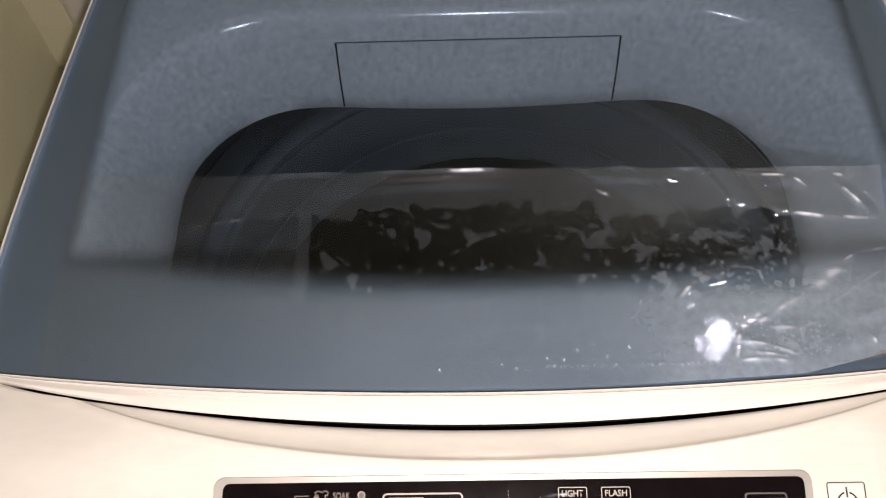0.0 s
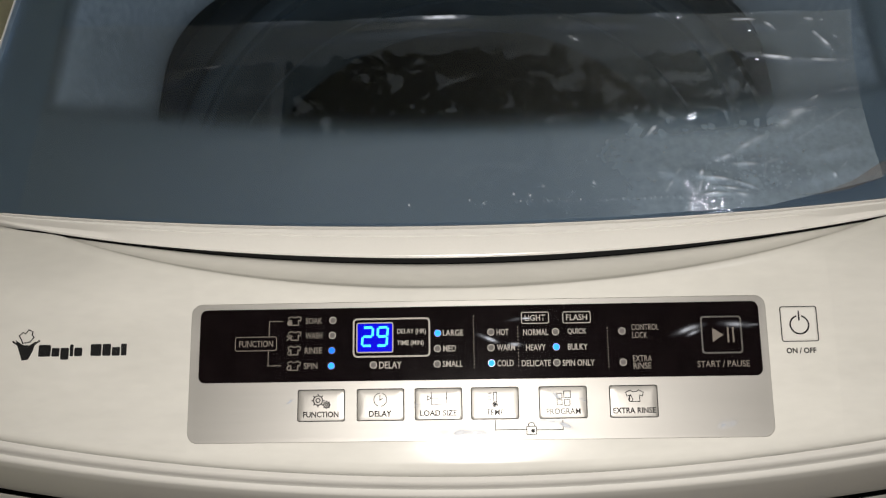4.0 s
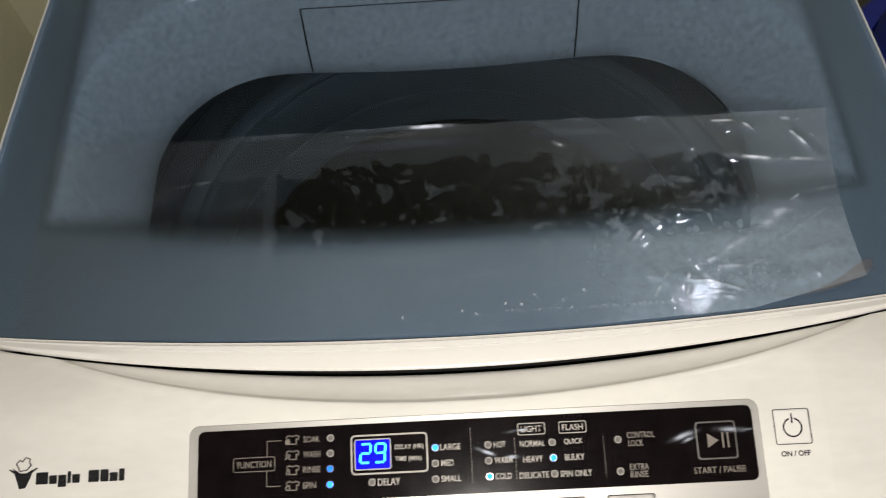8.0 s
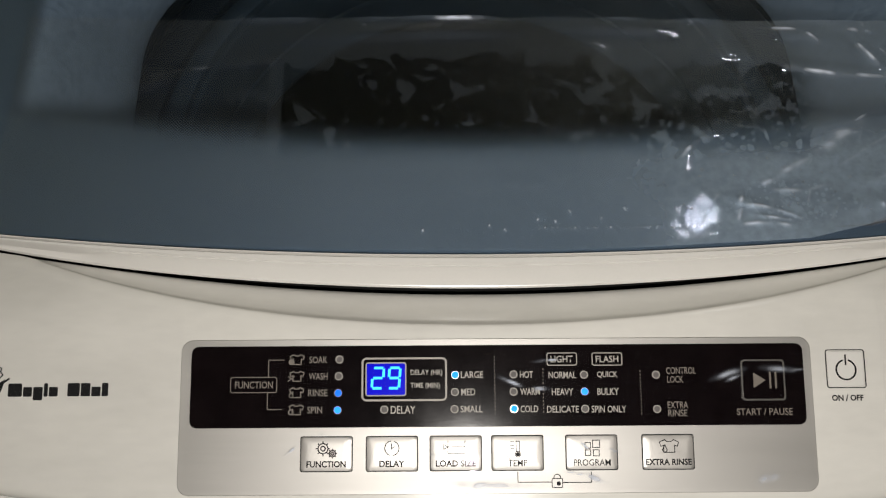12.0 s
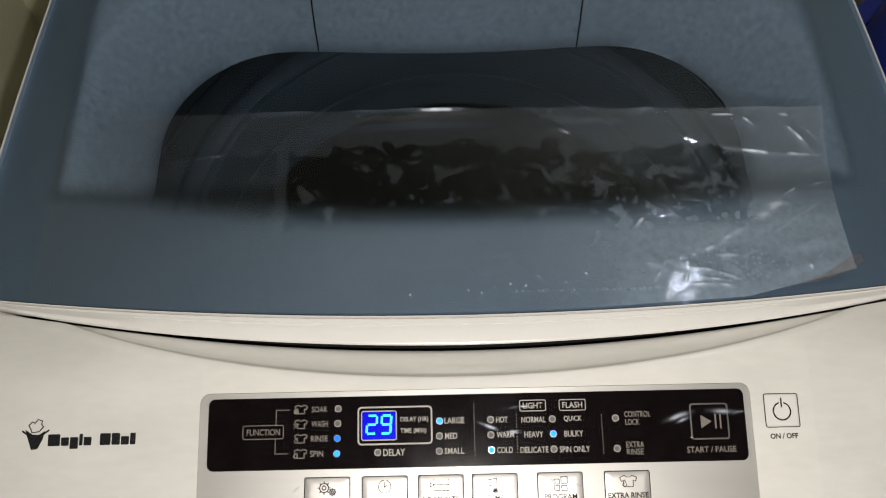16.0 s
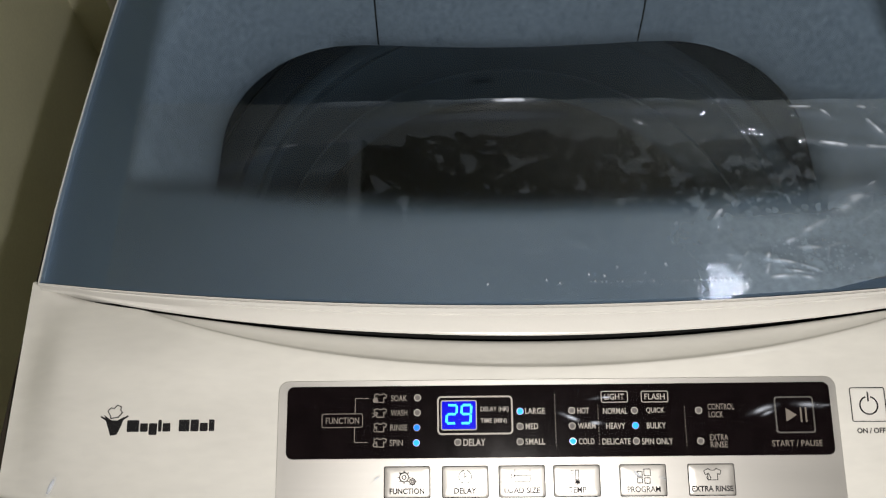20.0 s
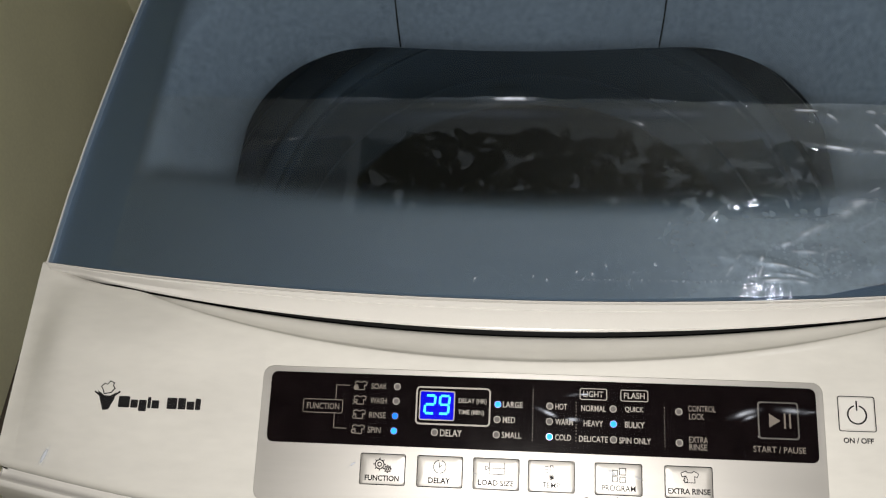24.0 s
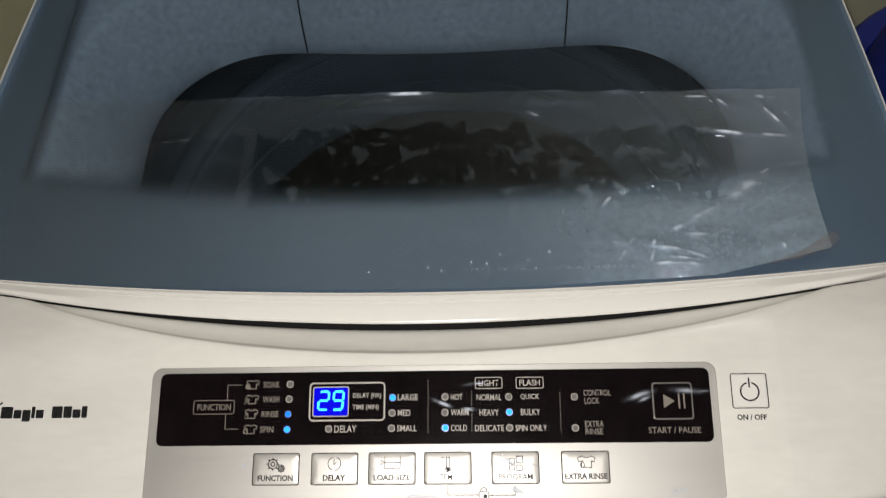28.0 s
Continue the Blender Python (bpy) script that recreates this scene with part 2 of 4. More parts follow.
        # above the opening's front it stands off the glass and is paler still
        tip = math_node(n, l, "ADD", math_node(n, l, "MULTIPLY", ramp(px, 0.13, 0.17), ramp(py, 0.1, 0.14, 1.5)), end.outputs["Result"])
        loose = math_node(n, l, "MAXIMUM", loose.outputs["Result"], tip).node
        fac = math_node(n, l, "MULTIPLY", math_node(n, l, "MULTIPLY", math_node(n, l, "SUBTRACT", 1.0, cling), haze), loose.outputs[0])
    else:
        specks = n.new("ShaderNodeTexVoronoi")
        specks.inputs["Scale"].default_value = 650
        l.new(co.outputs["Object"], specks.inputs["Vector"])
        speck = math_node(n, l, "MULTIPLY", math_node(n, l, "LESS_THAN", specks.outputs["Distance"], 0.10), math_node(n, l, "GREATER_THAN", noise_b.outputs["Fac"], 0.56))
        fac = math_node(n, l, "ADD", math_node(n, l, "MULTIPLY", noise_a.outputs["Fac"], haze), math_node(n, l, "MULTIPLY", speck, 0.07))
    l.new(tr.outputs[0], m1.inputs[1])
    l.new(di.outputs[0], m1.inputs[2])
    l.new(sheen(n, l, fr, gloss), m2.inputs["Fac"])
    l.new(m1.outputs[0], m2.inputs[1])
    l.new(gl.outputs[0], m2.inputs[2])
    # the attribute mixes in white: highlights painted along folds and creases
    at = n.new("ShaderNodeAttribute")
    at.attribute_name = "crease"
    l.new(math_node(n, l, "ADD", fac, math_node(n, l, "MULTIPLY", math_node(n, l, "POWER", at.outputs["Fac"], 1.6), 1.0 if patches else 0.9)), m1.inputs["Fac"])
    if patches:
        # micro-wrinkles scatter light broadly; their sheen is painted stronger front and right
        silk, m3 = n.new("ShaderNodeBsdfGlossy"), n.new("ShaderNodeMixShader")
        silk.inputs["Roughness"].default_value = 0.62
        silk.inputs["Color"].default_value = (0.68, 0.83, 1.0, 1)
        wide = math_node(n, l, "MULTIPLY_ADD", noise_b.outputs["Fac"], 0.04)
        n[wide.node.name].inputs[2].default_value = 0.05
        share = math_node(n, l, "MULTIPLY", wide, math_node(n, l, "ADD", 1.0, tip))
        over = n.new("ShaderNodeMapRange")
        over.inputs["From Min"].default_value, over.inputs["From Max"].default_value = 0.092, 0.112
        over.inputs["To Min"].default_value, over.inputs["To Max"].default_value = 2.3, 0.44
        l.new(sp.outputs["Y"], over.inputs["Value"])
        tail = n.new("ShaderNodeMapRange")
        tail.inputs["From Min"].default_value, tail.inputs["From Max"].default_value = -0.215, -0.06
        tail.inputs["To Min"].default_value = 0.2
        l.new(sp.outputs["X"], tail.inputs["Value"])
        hem = n.new("ShaderNodeMapRange")
        hem.inputs["From Min"].default_value, hem.inputs["From Max"].default_value = 0.044, 0.074
        hem.inputs["To Min"].default_value = 0.6
        l.new(sp.outputs["Y"], hem.inputs["Value"])
        hem = math_node(n, l, "MAXIMUM", hem.outputs["Result"], end.outputs["Result"], True)
        share = math_node(n, l, "MULTIPLY", share, hem)
        share = math_node(n, l, "MULTIPLY", share, tail.outputs["Result"])
        share = math_node(n, l, "MULTIPLY", share, over.outputs["Result"])
        l.new(math_node(n, l, "MULTIPLY", share, math_node(n, l, "SUBTRACT", 1.0, cling)), m3.inputs["Fac"])
        l.new(m2.outputs[0], m3.inputs[1])
        l.new(silk.outputs[0], m3.inputs[2])
        m2 = m3
    l.new(m2.outputs[0], out.inputs["Surface"])
    return m


WHITE = surface("white_plastic", (0.735, 0.72, 0.687), 0.22, vary=0.03, scale=14, bump=0.02, fine=900)
STEEL_WHITE = surface("white_painted_steel", (0.74, 0.73, 0.70), 0.3, vary=0.04, scale=8)
WELL = speckled_material()
# dark plastic that also takes the tub's inner shade into its colour
DARK = surface("dark_plastic_and_shade", (0.028, 0.034, 0.041), 0.35, vary=0.2, scale=60)
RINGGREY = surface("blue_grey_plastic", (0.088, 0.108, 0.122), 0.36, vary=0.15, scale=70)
# near-black steel: the basket's deep shade is put into its colour
DRUM = surface("shaded_drum_steel", (0.016, 0.017, 0.024), 0.35, metal=0.8, vary=0.15, scale=60)
FASCIA = surface("white_fascia_plastic", (0.725, 0.71, 0.667), 0.2, vary=0.07, scale=22, bump=0.02, fine=160, stretch=(0.6, 1.6, 1))
# near-black rubber, which also colours the shade put into the lid slot
RUBBER_AND_SHADE = surface("black_rubber_and_shade", (0.008, 0.008, 0.008), 0.7, spec=0.2)
GLASS = pane_material()
# shade on the console's sides, put into a brown colour
SIDE_SHADE = surface("shaded_side_brown", (0.03, 0.022, 0.016), 0.6)
BORDER = border_material()
SILVER = surface("brushed_silver_foil", (0.44, 0.427, 0.406), 0.48, metal=0.7, vary=0.05, scale=30, bump=0.05, fine=500, stretch=(0.05, 1, 1))
BLACK = surface("black_glossy_foil", (0.005, 0.003, 0.0035), 0.12, vary=0.3, scale=90, bump=0.01, fine=700, spec=0.2)
KEYTOP = surface("silver_key_foil", (0.50, 0.482, 0.456), 0.42, metal=0.6, vary=0.06, scale=60, bump=0.05, fine=700)
INK = surface("black_ink", (0.012, 0.012, 0.013), 0.6, bump=0, spec=0.15)
LEGEND = surface("grey_white_ink", (0.42, 0.39, 0.35), 0.5, vary=0.1, scale=300, bump=0)
DIM = surface("grey_ink", (0.18, 0.155, 0.13), 0.5, vary=0.1, scale=300, bump=0)
CHROME = surface("bright_metal_rim", (0.75, 0.73, 0.70), 0.18, metal=0.9, bump=0)
LENS = surface("unlit_lamp_lens", (0.13, 0.12, 0.115), 0.5, bump=0, spec=0.2)
LIT = glow("blue_indicator_light", (0.012, 0.15, 1.0), 4.6)
HALF_LIT = glow("flickering_indicator_light", (0.012, 0.16, 1.0), 1.8)
SEGMENT = glow("cyan_display_segment", (0.04, 0.42, 1.0), 4.0)
WINDOW = glow("blue_display_window", (0.0, 0.0, 1.0), 0.6)
FILM = film_material("clear_packaging_film", 0.0105, True, 0.056)
AIR = film_material("trapped_air_blister", 0.03, False, 0.14)
FOLD = film_material("tan_film_fold", 0.2, False, 0.03, (0.42, 0.30, 0.20))
FOIL = film_material("clear_protective_foil", 0.0009, False, 0.012)
PAINT = surface("cream_wall_paint", (0.82, 0.81, 0.62), 0.7, vary=0.08, scale=5, bump=0.25, fine=220)
CEILING = surface("white_ceiling_paint", (0.62, 0.62, 0.65), 0.8, vary=0.04, scale=4, bump=0.2, fine=200)
FLOOR = surface("brown_floor_tile", (0.30, 0.22, 0.16), 0.4, vary=0.15, scale=6, bump=0.1, fine=150)
PVC = surface("white_pipe_plastic", (0.72, 0.70, 0.66), 0.4, vary=0.06, scale=25)
BLUE = surface("blue_polyethylene", (0.012, 0.028, 0.30), 0.4, vary=0.12, scale=20, bump=0.1, fine=300)
BULB = glow("lit_bulb_glass", (1.0, 0.98, 0.96), 56.0)
BRASS = surface("white_lamp_holder", (0.7, 0.7, 0.68), 0.4)


# ---- building helpers ----
def part(name, bm, material, parent=None, label="", smooth=35):
    """Links a bmesh as one mesh object, under a thing or part."""
    me = bpy.data.meshes.new(name)
    bmesh.ops.recalc_face_normals(bm, faces=bm.faces)
    bm.to_mesh(me)
    bm.free()
    for f in me.polygons:
        f.use_smooth = smooth > 0
    if smooth > 0:
        me.set_sharp_from_angle(angle=radians(smooth))
    me.materials.append(material)
    ob = new(name, me)
    if parent:
        ob.parent = parent
    if label:
        ob["label"] = label
    return ob


def thing(name, label, category, place=(0, 0, 0), group="", kind=""):
    ob = new(name)
    ob.empty_display_size = 0.05
    ob.location = place
    return tagged(ob, label, category, group, kind)


def box(x0, x1, y0, y1, z0, z1, bevel=0.0, segments=2):
    bm = bmesh.new()
    bmesh.ops.create_cube(bm, size=1, matrix=Matrix.Translation(((x0 + x1) / 2, (y0 + y1) / 2, (z0 + z1) / 2)) @ Matrix.Diagonal((x1 - x0, y1 - y0, z1 - z0, 1)))
    if bevel:
        bmesh.ops.bevel(bm, geom=bm.edges[:], offset=bevel, segments=segments, profile=0.6, affect="EDGES")
    return bm


def loft(loops, closed=True, cap_first=False, cap_last=False):
    """Skins a row of loops with equal counts of points."""
    bm = bmesh.new()
    rows = [[bm.verts.new(p) for p in loop] for loop in loops]
    for a, b in zip(rows, rows[1:]):
        count = len(a)
        for i in range(count if closed else count - 1):
            j = (i + 1) % count
            bm.faces.new((a[i], a[j], b[j], b[i]))
    if cap_first:
        bm.faces.new(rows[0])
    if cap_last:
        bm.faces.new(rows[-1])
    return bm


def round_rect(x0, x1, y0, y1, r, seg=6):
    """Outline of a rounded rectangle, anticlockwise."""
    pts = []
    for cx, cy, a0 in ((x1 - r, y0 + r, -90), (x1 - r, y1 - r, 0), (x0 + r, y1 - r, 90), (x0 + r, y0 + r, 180)):
        for i in range(seg + 1):
            a = radians(a0 + 90 * i / seg)
            pts.append((cx + r * math.cos(a), cy + r * math.sin(a)))
    return pts


def slab(outline, z0, z1, edge=0.0):
    """An extruded outline with a small chamfer on its top edge."""
    cx = sum(p[0] for p in outline) / len(outline)
    cy = sum(p[1] for p in outline) / len(outline)
    w = max(abs(p[0] - cx) for p in outline)
    h = max(abs(p[1] - cy) for p in outline)
    def inset(d):
        return [(cx + (x - cx) * (1 - d / w), cy + (y - cy) * (1 - d / h)) for x, y in outline]
    loops = [[(x, y, z0) for x, y in outline], [(x, y, z1 - edge) for x, y in outline]]
    if edge:
        loops.append([(x, y, z1) for x, y in inset(edge)])
    return loft(loops, cap_first=True, cap_last=True)


def frame_ring(x0, x1, y0, y1, r, width, z0, z1, seg=6):
    """A raised outline of a rounded rectangle."""
    a = round_rect(x0, x1, y0, y1, r, seg)
    b = round_rect(x0 + width, x1 - width, y0 + width, y1 - width, max(r - width, 0.0001), seg)
    return loft([[(x, y, z0) for x, y in a], [(x, y, z1) for x, y in a], [(x, y, z1) for x, y in b], [(x, y, z0) for x, y in b]])


def disc_ring(cx, cy, r0, r1, z0, z1, seg=24):
    loops = []
    for r, z in ((r1, z0), (r1, z1), (r0, z1), (r0, z0)):
        loops.append([(cx + r * math.cos(2 * math.pi * i / seg), cy + r * math.sin(2 * math.pi * i / seg), z) for i in range(seg)])
    return loft(loops)


def disc(cx, cy, r, z0, z1, seg=24, dome=0.0):
    loops = []
    for k, z in ((1, z0), (1, z1), (0.7, z1 + dome * 0.7), (0.35, z1 + dome)):
        loops.append([(cx + k * r * math.cos(2 * math.pi * i / seg), cy + k * r * math.sin(2 * math.pi * i / seg), z) for i in range(seg)])
    return loft(loops, cap_first=True, cap_last=True)


def stroke(lines, width, z0, z1):
    """Flat bars along polylines, as printed lines."""
    bm = bmesh.new()
    for pts in lines:
        for (xa, ya), (xb, yb) in zip(pts, pts[1:]):
            d = Vector((xb - xa, yb - ya))
            if d.length < 1e-7:
                continue
            d.normalize()
            s = Vector((-d.y, d.x)) * width / 2
            e = d * width / 2
            q = [Vector((xa, ya)) - e + s, Vector((xa, ya)) - e - s, Vector((xb, yb)) + e - s, Vector((xb, yb)) + e + s]
            lo = [bm.verts.new((p.x, p.y, z0)) for p in q]
            hi = [bm.verts.new((p.x, p.y, z1)) for p in q]
            bm.faces.new(hi)
            for i in range(4):
                bm.faces.new((lo[i], lo[(i + 1) % 4], hi[(i + 1) % 4], hi[i]))
    return bm


def lettering(words, x, y, width, height, z, material, parent, bold=0.012):
    """Printed words, centred on x, y, as a thin mesh."""
    cu = bpy.data.curves.new("legend", "FONT")
    cu.body, cu.size, cu.offset, cu.extrude, cu.resolution_u = words, 1.0, bold, 0.0, 3
    tmp = bpy.data.objects.new("legend", cu)
    me = bpy.data.meshes.new_from_object(tmp)
    bpy.data.objects.remove(tmp)
    me.name = "legend"
    xs = [v.co.x for v in me.vertices]
    ys = [v.co.y for v in me.vertices]
    for v in me.vertices:
        v.co = (x + (v.co.x - (min(xs) + max(xs)) / 2) * width / (max(xs) - min(xs)), y + (v.co.y - (min(ys) + max(ys)) / 2) * height / (max(ys) - min(ys)), z)
    me.materials.clear()
    me.materials.append(material)
    ob = new("legend", me)
    ob.parent = parent
    return ob


def tube(pts, r, seg=14, cap=True):
    loops = []
    for i, p in enumerate(pts):
        a, b = Vector(pts[max(i - 1, 0)]), Vector(pts[min(i + 1, len(pts) - 1)])
        q = (b - a).to_track_quat("Z", "Y")
        loops.append([tuple(Vector(p) + q @ Vector((r * math.cos(2 * math.pi * k / seg), r * math.sin(2 * math.pi * k / seg), 0))) for k in range(seg)])
    return loft(loops, cap_first=cap, cap_last=cap)


def turned(profile, cx, cy, seg=48, cap_first=False, cap_last=False):
    """A body of revolution from (radius, z) points."""
    return loft([[(cx + r * math.cos(2 * math.pi * i / seg), cy + r * math.sin(2 * math.pi * i / seg), z) for i in range(seg)] for r, z in profile], cap_first=cap_first, cap_last=cap_last)


# ---- room ----
BACK, LEFT, RIGHT, NEAR, TOP = 0.75, -0.59, 1.5, -1.7, 2.5
for name, bm, material, label in (
    ("floor", box(LEFT - 0.1, RIGHT + 0.1, NEAR - 0.1, BACK + 0.1, -0.1, 0), FLOOR, "brown tiled laundry floor"),
    ("ceiling", box(LEFT - 0.1, RIGHT + 0.1, NEAR - 0.1, BACK + 0.1, TOP, TOP + 0.1), CEILING, "plain white painted ceiling"),
    ("wall_back", box(LEFT - 0.1, RIGHT + 0.1, BACK, BACK + 0.1, 0, TOP), PAINT, "cream painted wall behind the washing machine"),
    ("wall_left", box(LEFT - 0.1, LEFT, NEAR, BACK, 0, TOP), PAINT, "cream painted wall beside the washing machine"),
    ("wall_right", box(RIGHT, RIGHT + 0.1, NEAR, BACK, 0, TOP), PAINT, "plain cream painted side wall"),
    ("wall_near", box(LEFT - 0.1, RIGHT + 0.1, NEAR - 0.1, NEAR, 0, TOP), PAINT, "plain cream painted wall"),
):
    tagged(part(name, bm, material), label, name.split("_")[0], kind="structure")

pipe = thing("water_pipe", "white plastic water pipe upright on the wall", "pipe", (-0.503, 0.722, 0))
part("tube", tube([(0, 0, 0.0), (0, 0, 0.6), (0, 0, 1.2), (0, 0, TOP)], 0.0165, 20), PVC, pipe)
for z in (0.55, 1.5):
    part("clip", turned([(0.0166, z), (0.0195, z), (0.0195, z + 0.02), (0.0166, z + 0.02), (0.0166, z)], 0, 0, 20), PVC, pipe)
    part("clip_foot", box(-0.008, 0.008, 0.016, 0.028, z + 0.002, z + 0.016, 0.001), PVC, pipe)

pendant = thing("pendant_lamp", "glowing bare bulb hanging in a white holder", "lamp", (0.366, 0.448, 1.76))
part("bulb", turned([(0.001, -0.025), (0.009, -0.0225), (0.0155, -0.0155), (0.018, -0.005), (0.0175, 0.01), (0.0155, 0.026), (0.014, 0.042), (0.013, 0.052)], 0, 0, 24, True, True), BULB, pendant, "white glowing bulb")
part("holder", turned([(0.016, 0.05), (0.022, 0.055), (0.024, 0.09), (0.020, 0.1)], 0, 0, 24, True, True), BRASS, pendant)
part("cord", tube([(0, 0, 0.098), (0, 0, 0.4), (0, 0, TOP - 1.76 - 0.018)], 0.003, 10), BRASS, pendant)
part("ceiling_rose", turned([(0.01, TOP - 1.76 - 0.03), (0.035, TOP - 1.76 - 0.015), (0.04, TOP - 1.76)], 0, 0, 24, True, True), BRASS, pendant)

drum = thing("water_drum", "blue plastic water drum with a domed lid", "drum", (0.575, 0.36, 0))
part("shell", turned([(0.185, 0.0), (0.195, 0.01), (0.2, 0.2), (0.204, 0.21), (0.2, 0.22), (0.203, 0.5), (0.198, 0.6)], 0, 0, 48, True, True), BLUE, drum)
part("rim", turned([(0.196, 0.59), (0.214, 0.596), (0.218, 0.612), (0.212, 0.621), (0.192, 0.622), (0.188, 0.617)], 0, 0, 48), BLUE, drum)
part("lid", turned([(0.186, 0.601), (0.188, 0.65), (0.178, 0.715), (0.15, 0.77), (0.1, 0.805), (0.05, 0.82), (0.005, 0.822)], 0, 0, 48, True, True), BLUE, drum, "dark blue domed lid")

# ---- washing machine ----
washer = thing("washing_machine", "white top-loading washing machine with a tinted glass lid", "washing machine")
HALF = 0.264         # half the width of the console
SLOPE = 0.25         # fall of the control panel towards the front
EDGE = 0.927         # height of the panel plane at y = 0


def glass_front(u):
    return 0.0405 + 0.235 * u * u


LH = 0.2587          # half the width of the lid at its front


def lid_half(y):
    """Half the width of the lid, which narrows towards the rear."""
    return LH - 0.125 * max(0.0, y - 0.1) ** 1.4


def gap(u):
    return 0.029 + 0.38 * u * u + 24.0 * max(0.0, abs(u) - 0.2) ** 3


def gap_height(u):
    return 0.9165 + 0.14 * u * u


def groove(u):
    return min(0.0085 + 0.66 * u * u + 4 * u ** 4, gap(u) - 0.002)


def brow(u):
    return -0.075 + 0.38 * u * u


def plane(y, u=0.0):
    """Height of the fascia: the panel's slope, levelling off behind it and rounded down at the sides."""
    z = EDGE + SLOPE * y - 6.5 * max(y, 0.0) ** 2
    w = min(1.0, max(0.0, (abs(u) - 0.236) / 0.028))
    w = w * w * (3 - 2 * w)
    return z + (0.9187 + 0.106 * y - z) * w


STATIONS = [HALF * math.sin(math.pi / 2 * i / 40) for i in range(-40, 41)]
loops = []
for u in STATIONS:
    g, q, f = gap(u), groove(u), brow(u)
    x = CX + u
    low, crest = gap_height(u) - 0.0008 - 0.0018 * max(0.0, 1 - (u / 0.16) ** 2), plane(q, u)
    low = min(low, crest - 0.002)
    slot = 0.0001 + max(0.0, 0.0005 * (1 - (u / 0.2) ** 2)) + 0.0006 * math.exp(-((abs(u) - 0.215) / 0.014) ** 2)
    row = [(g - slot, low - 0.026), (g - slot, low - 0.008), (g - slot, low - 0.0015), (g - slot - 0.0004, low - 0.0003)]
    for k in range(1, 9):
        s = k / 9
        row.append((g - slot - 0.0004 + (q - g + slot + 0.0004) * s, low + (crest - low - 0.0012) * s - 0.0014 * math.sin(math.pi * s) * min(1.0, (g - q) / 0.02)))
    row += [(q + 0.0006, crest - 0.0009), (q, crest - 0.0003), (q - 0.001, plane(q - 0.001, u)), (q - 0.004, plane(q - 0.004, u))]
    for k in range(1, 8):
        y = q - 0.004 + (f + 0.005 - q + 0.004) * k / 8
        row.append((y, plane(y, u)))
    z = plane(f, u)
    row += [(f + 0.005, plane(f + 0.005, u)), (f + 0.0025, plane(f + 0.0025, u) - 0.0003), (f + 0.0008, z - 0.0012), (f, z - 0.003), (f, z - 0.006), (f + 0.003, z - 0.0065), (f + 0.006, z - 0.0068)]
    loops.append([(x, y, h) for y, h in row])
fascia_bm = loft(loops, closed=False)
# side walls of the fascia
for end in (0, -1):
    edge_pts = loops[end]
    lower = [(p[0], p[1], min(p[2] - 0.004, 0.885)) for p in edge_pts]
    top_v = [fascia_bm.verts.new(p) for p in edge_pts]
    low_v = [fascia_bm.verts.new(p) for p in lower]
    for i in range(len(top_v) - 1):
        fascia_bm.faces.new((top_v[i], top_v[i + 1], low_v[i + 1], low_v[i]))
bmesh.ops.remove_doubles(fascia_bm, verts=fascia_bm.verts, dist=0.00002)
fascia = part("fascia", fascia_bm, FASCIA, washer, "glossy white plastic control fascia", smooth=50)

# dark strip deep in the slot behind the fascia, added as its shade
part("slot_shade", loft([[(CX + u, gap(u) + 0.014, gap_height(u) - 0.0045), (CX + u, gap(u) - 0.006, gap_height(u) - 0.026), (CX + u, gap(u) - 0.006, gap_height(u) - 0.03), (CX + u, gap(u) + 0.014, gap_height(u) - 0.03)] for u in STATIONS], cap_first=True, cap_last=True), RUBBER_AND_SHADE, washer)

# lip under the fascia and the console's front face
loops = []
for u in [1.012 * s for s in STATIONS]:
    f = brow(u / 1.012)
    z = plane(f, u / 1.012)
    x = CX + u
    row = [(f + 0.02, z - 0.014), (f - 0.0005, z - 0.0135), (f - 0.0028, z - 0.0125), (f - 0.004, z - 0.009), (f - 0.0055, z - 0.0078), (f - 0.0075, z - 0.0085), (f - 0.0085, z - 0.011), (f - 0.0095, z - 0.02), (f - 0.012, z - 0.045), (f - 0.0135, 0.846), (f + 0.01, 0.845)]
    flare = (0, 0, 0, 0, 0, 0, 0.002, 0.012, 0.028, 0.045, 0.045)
    loops.append([(CX + u * (1 + k), y, h) for (y, h), k in zip(row, flare)])
front_bm = loft(loops, closed=False)
part("console_front", front_bm, WHITE, washer, smooth=50)
REAR = 0.47
for sx in (-1, 1):
    # added strip that stands in for shade along the console's side
    shade_loops = []
    for y in (-0.046, 0.055, 0.1, 0.15, 0.2, 0.25, 0.3, 0.35, 0.4, REAR - 0.02):
        a, b = CX + sx * (lid_half(y) - 0.007), CX + sx * (lid_half(y) + 0.0128)
        shade_loops.append([(a, y, 0.903), (b, y, 0.903), (b, y, 0.908), (b - sx * 0.001, y, 0.909), (a, y, 0.909)])
    part("side_shade", loft(shade_loops, cap_first=True, cap_last=True), SIDE_SHADE, washer, "dark brown strip for the console's shaded side")
for sx in (-1, 1):
    prof = [(1.0, 0.905), (1.012, 0.898), (1.018, 0.886), (1.03, 0.866), (1.055, 0.846), (1.0, 0.845)]
    part("console_side", loft([[(CX + sx * (lid_half(y) + 0.0053) * k, y, z) for k, z in prof] for y in (-0.0585, 0.1, 0.15, 0.2, 0.25, 0.3, 0.35, 0.4, REAR)], closed=False), WHITE, washer)
part("console_back", box(CX - 0.225, CX + 0.225, REAR - 0.012, REAR, 0.845, 0.899, 0.002), WHITE, washer)

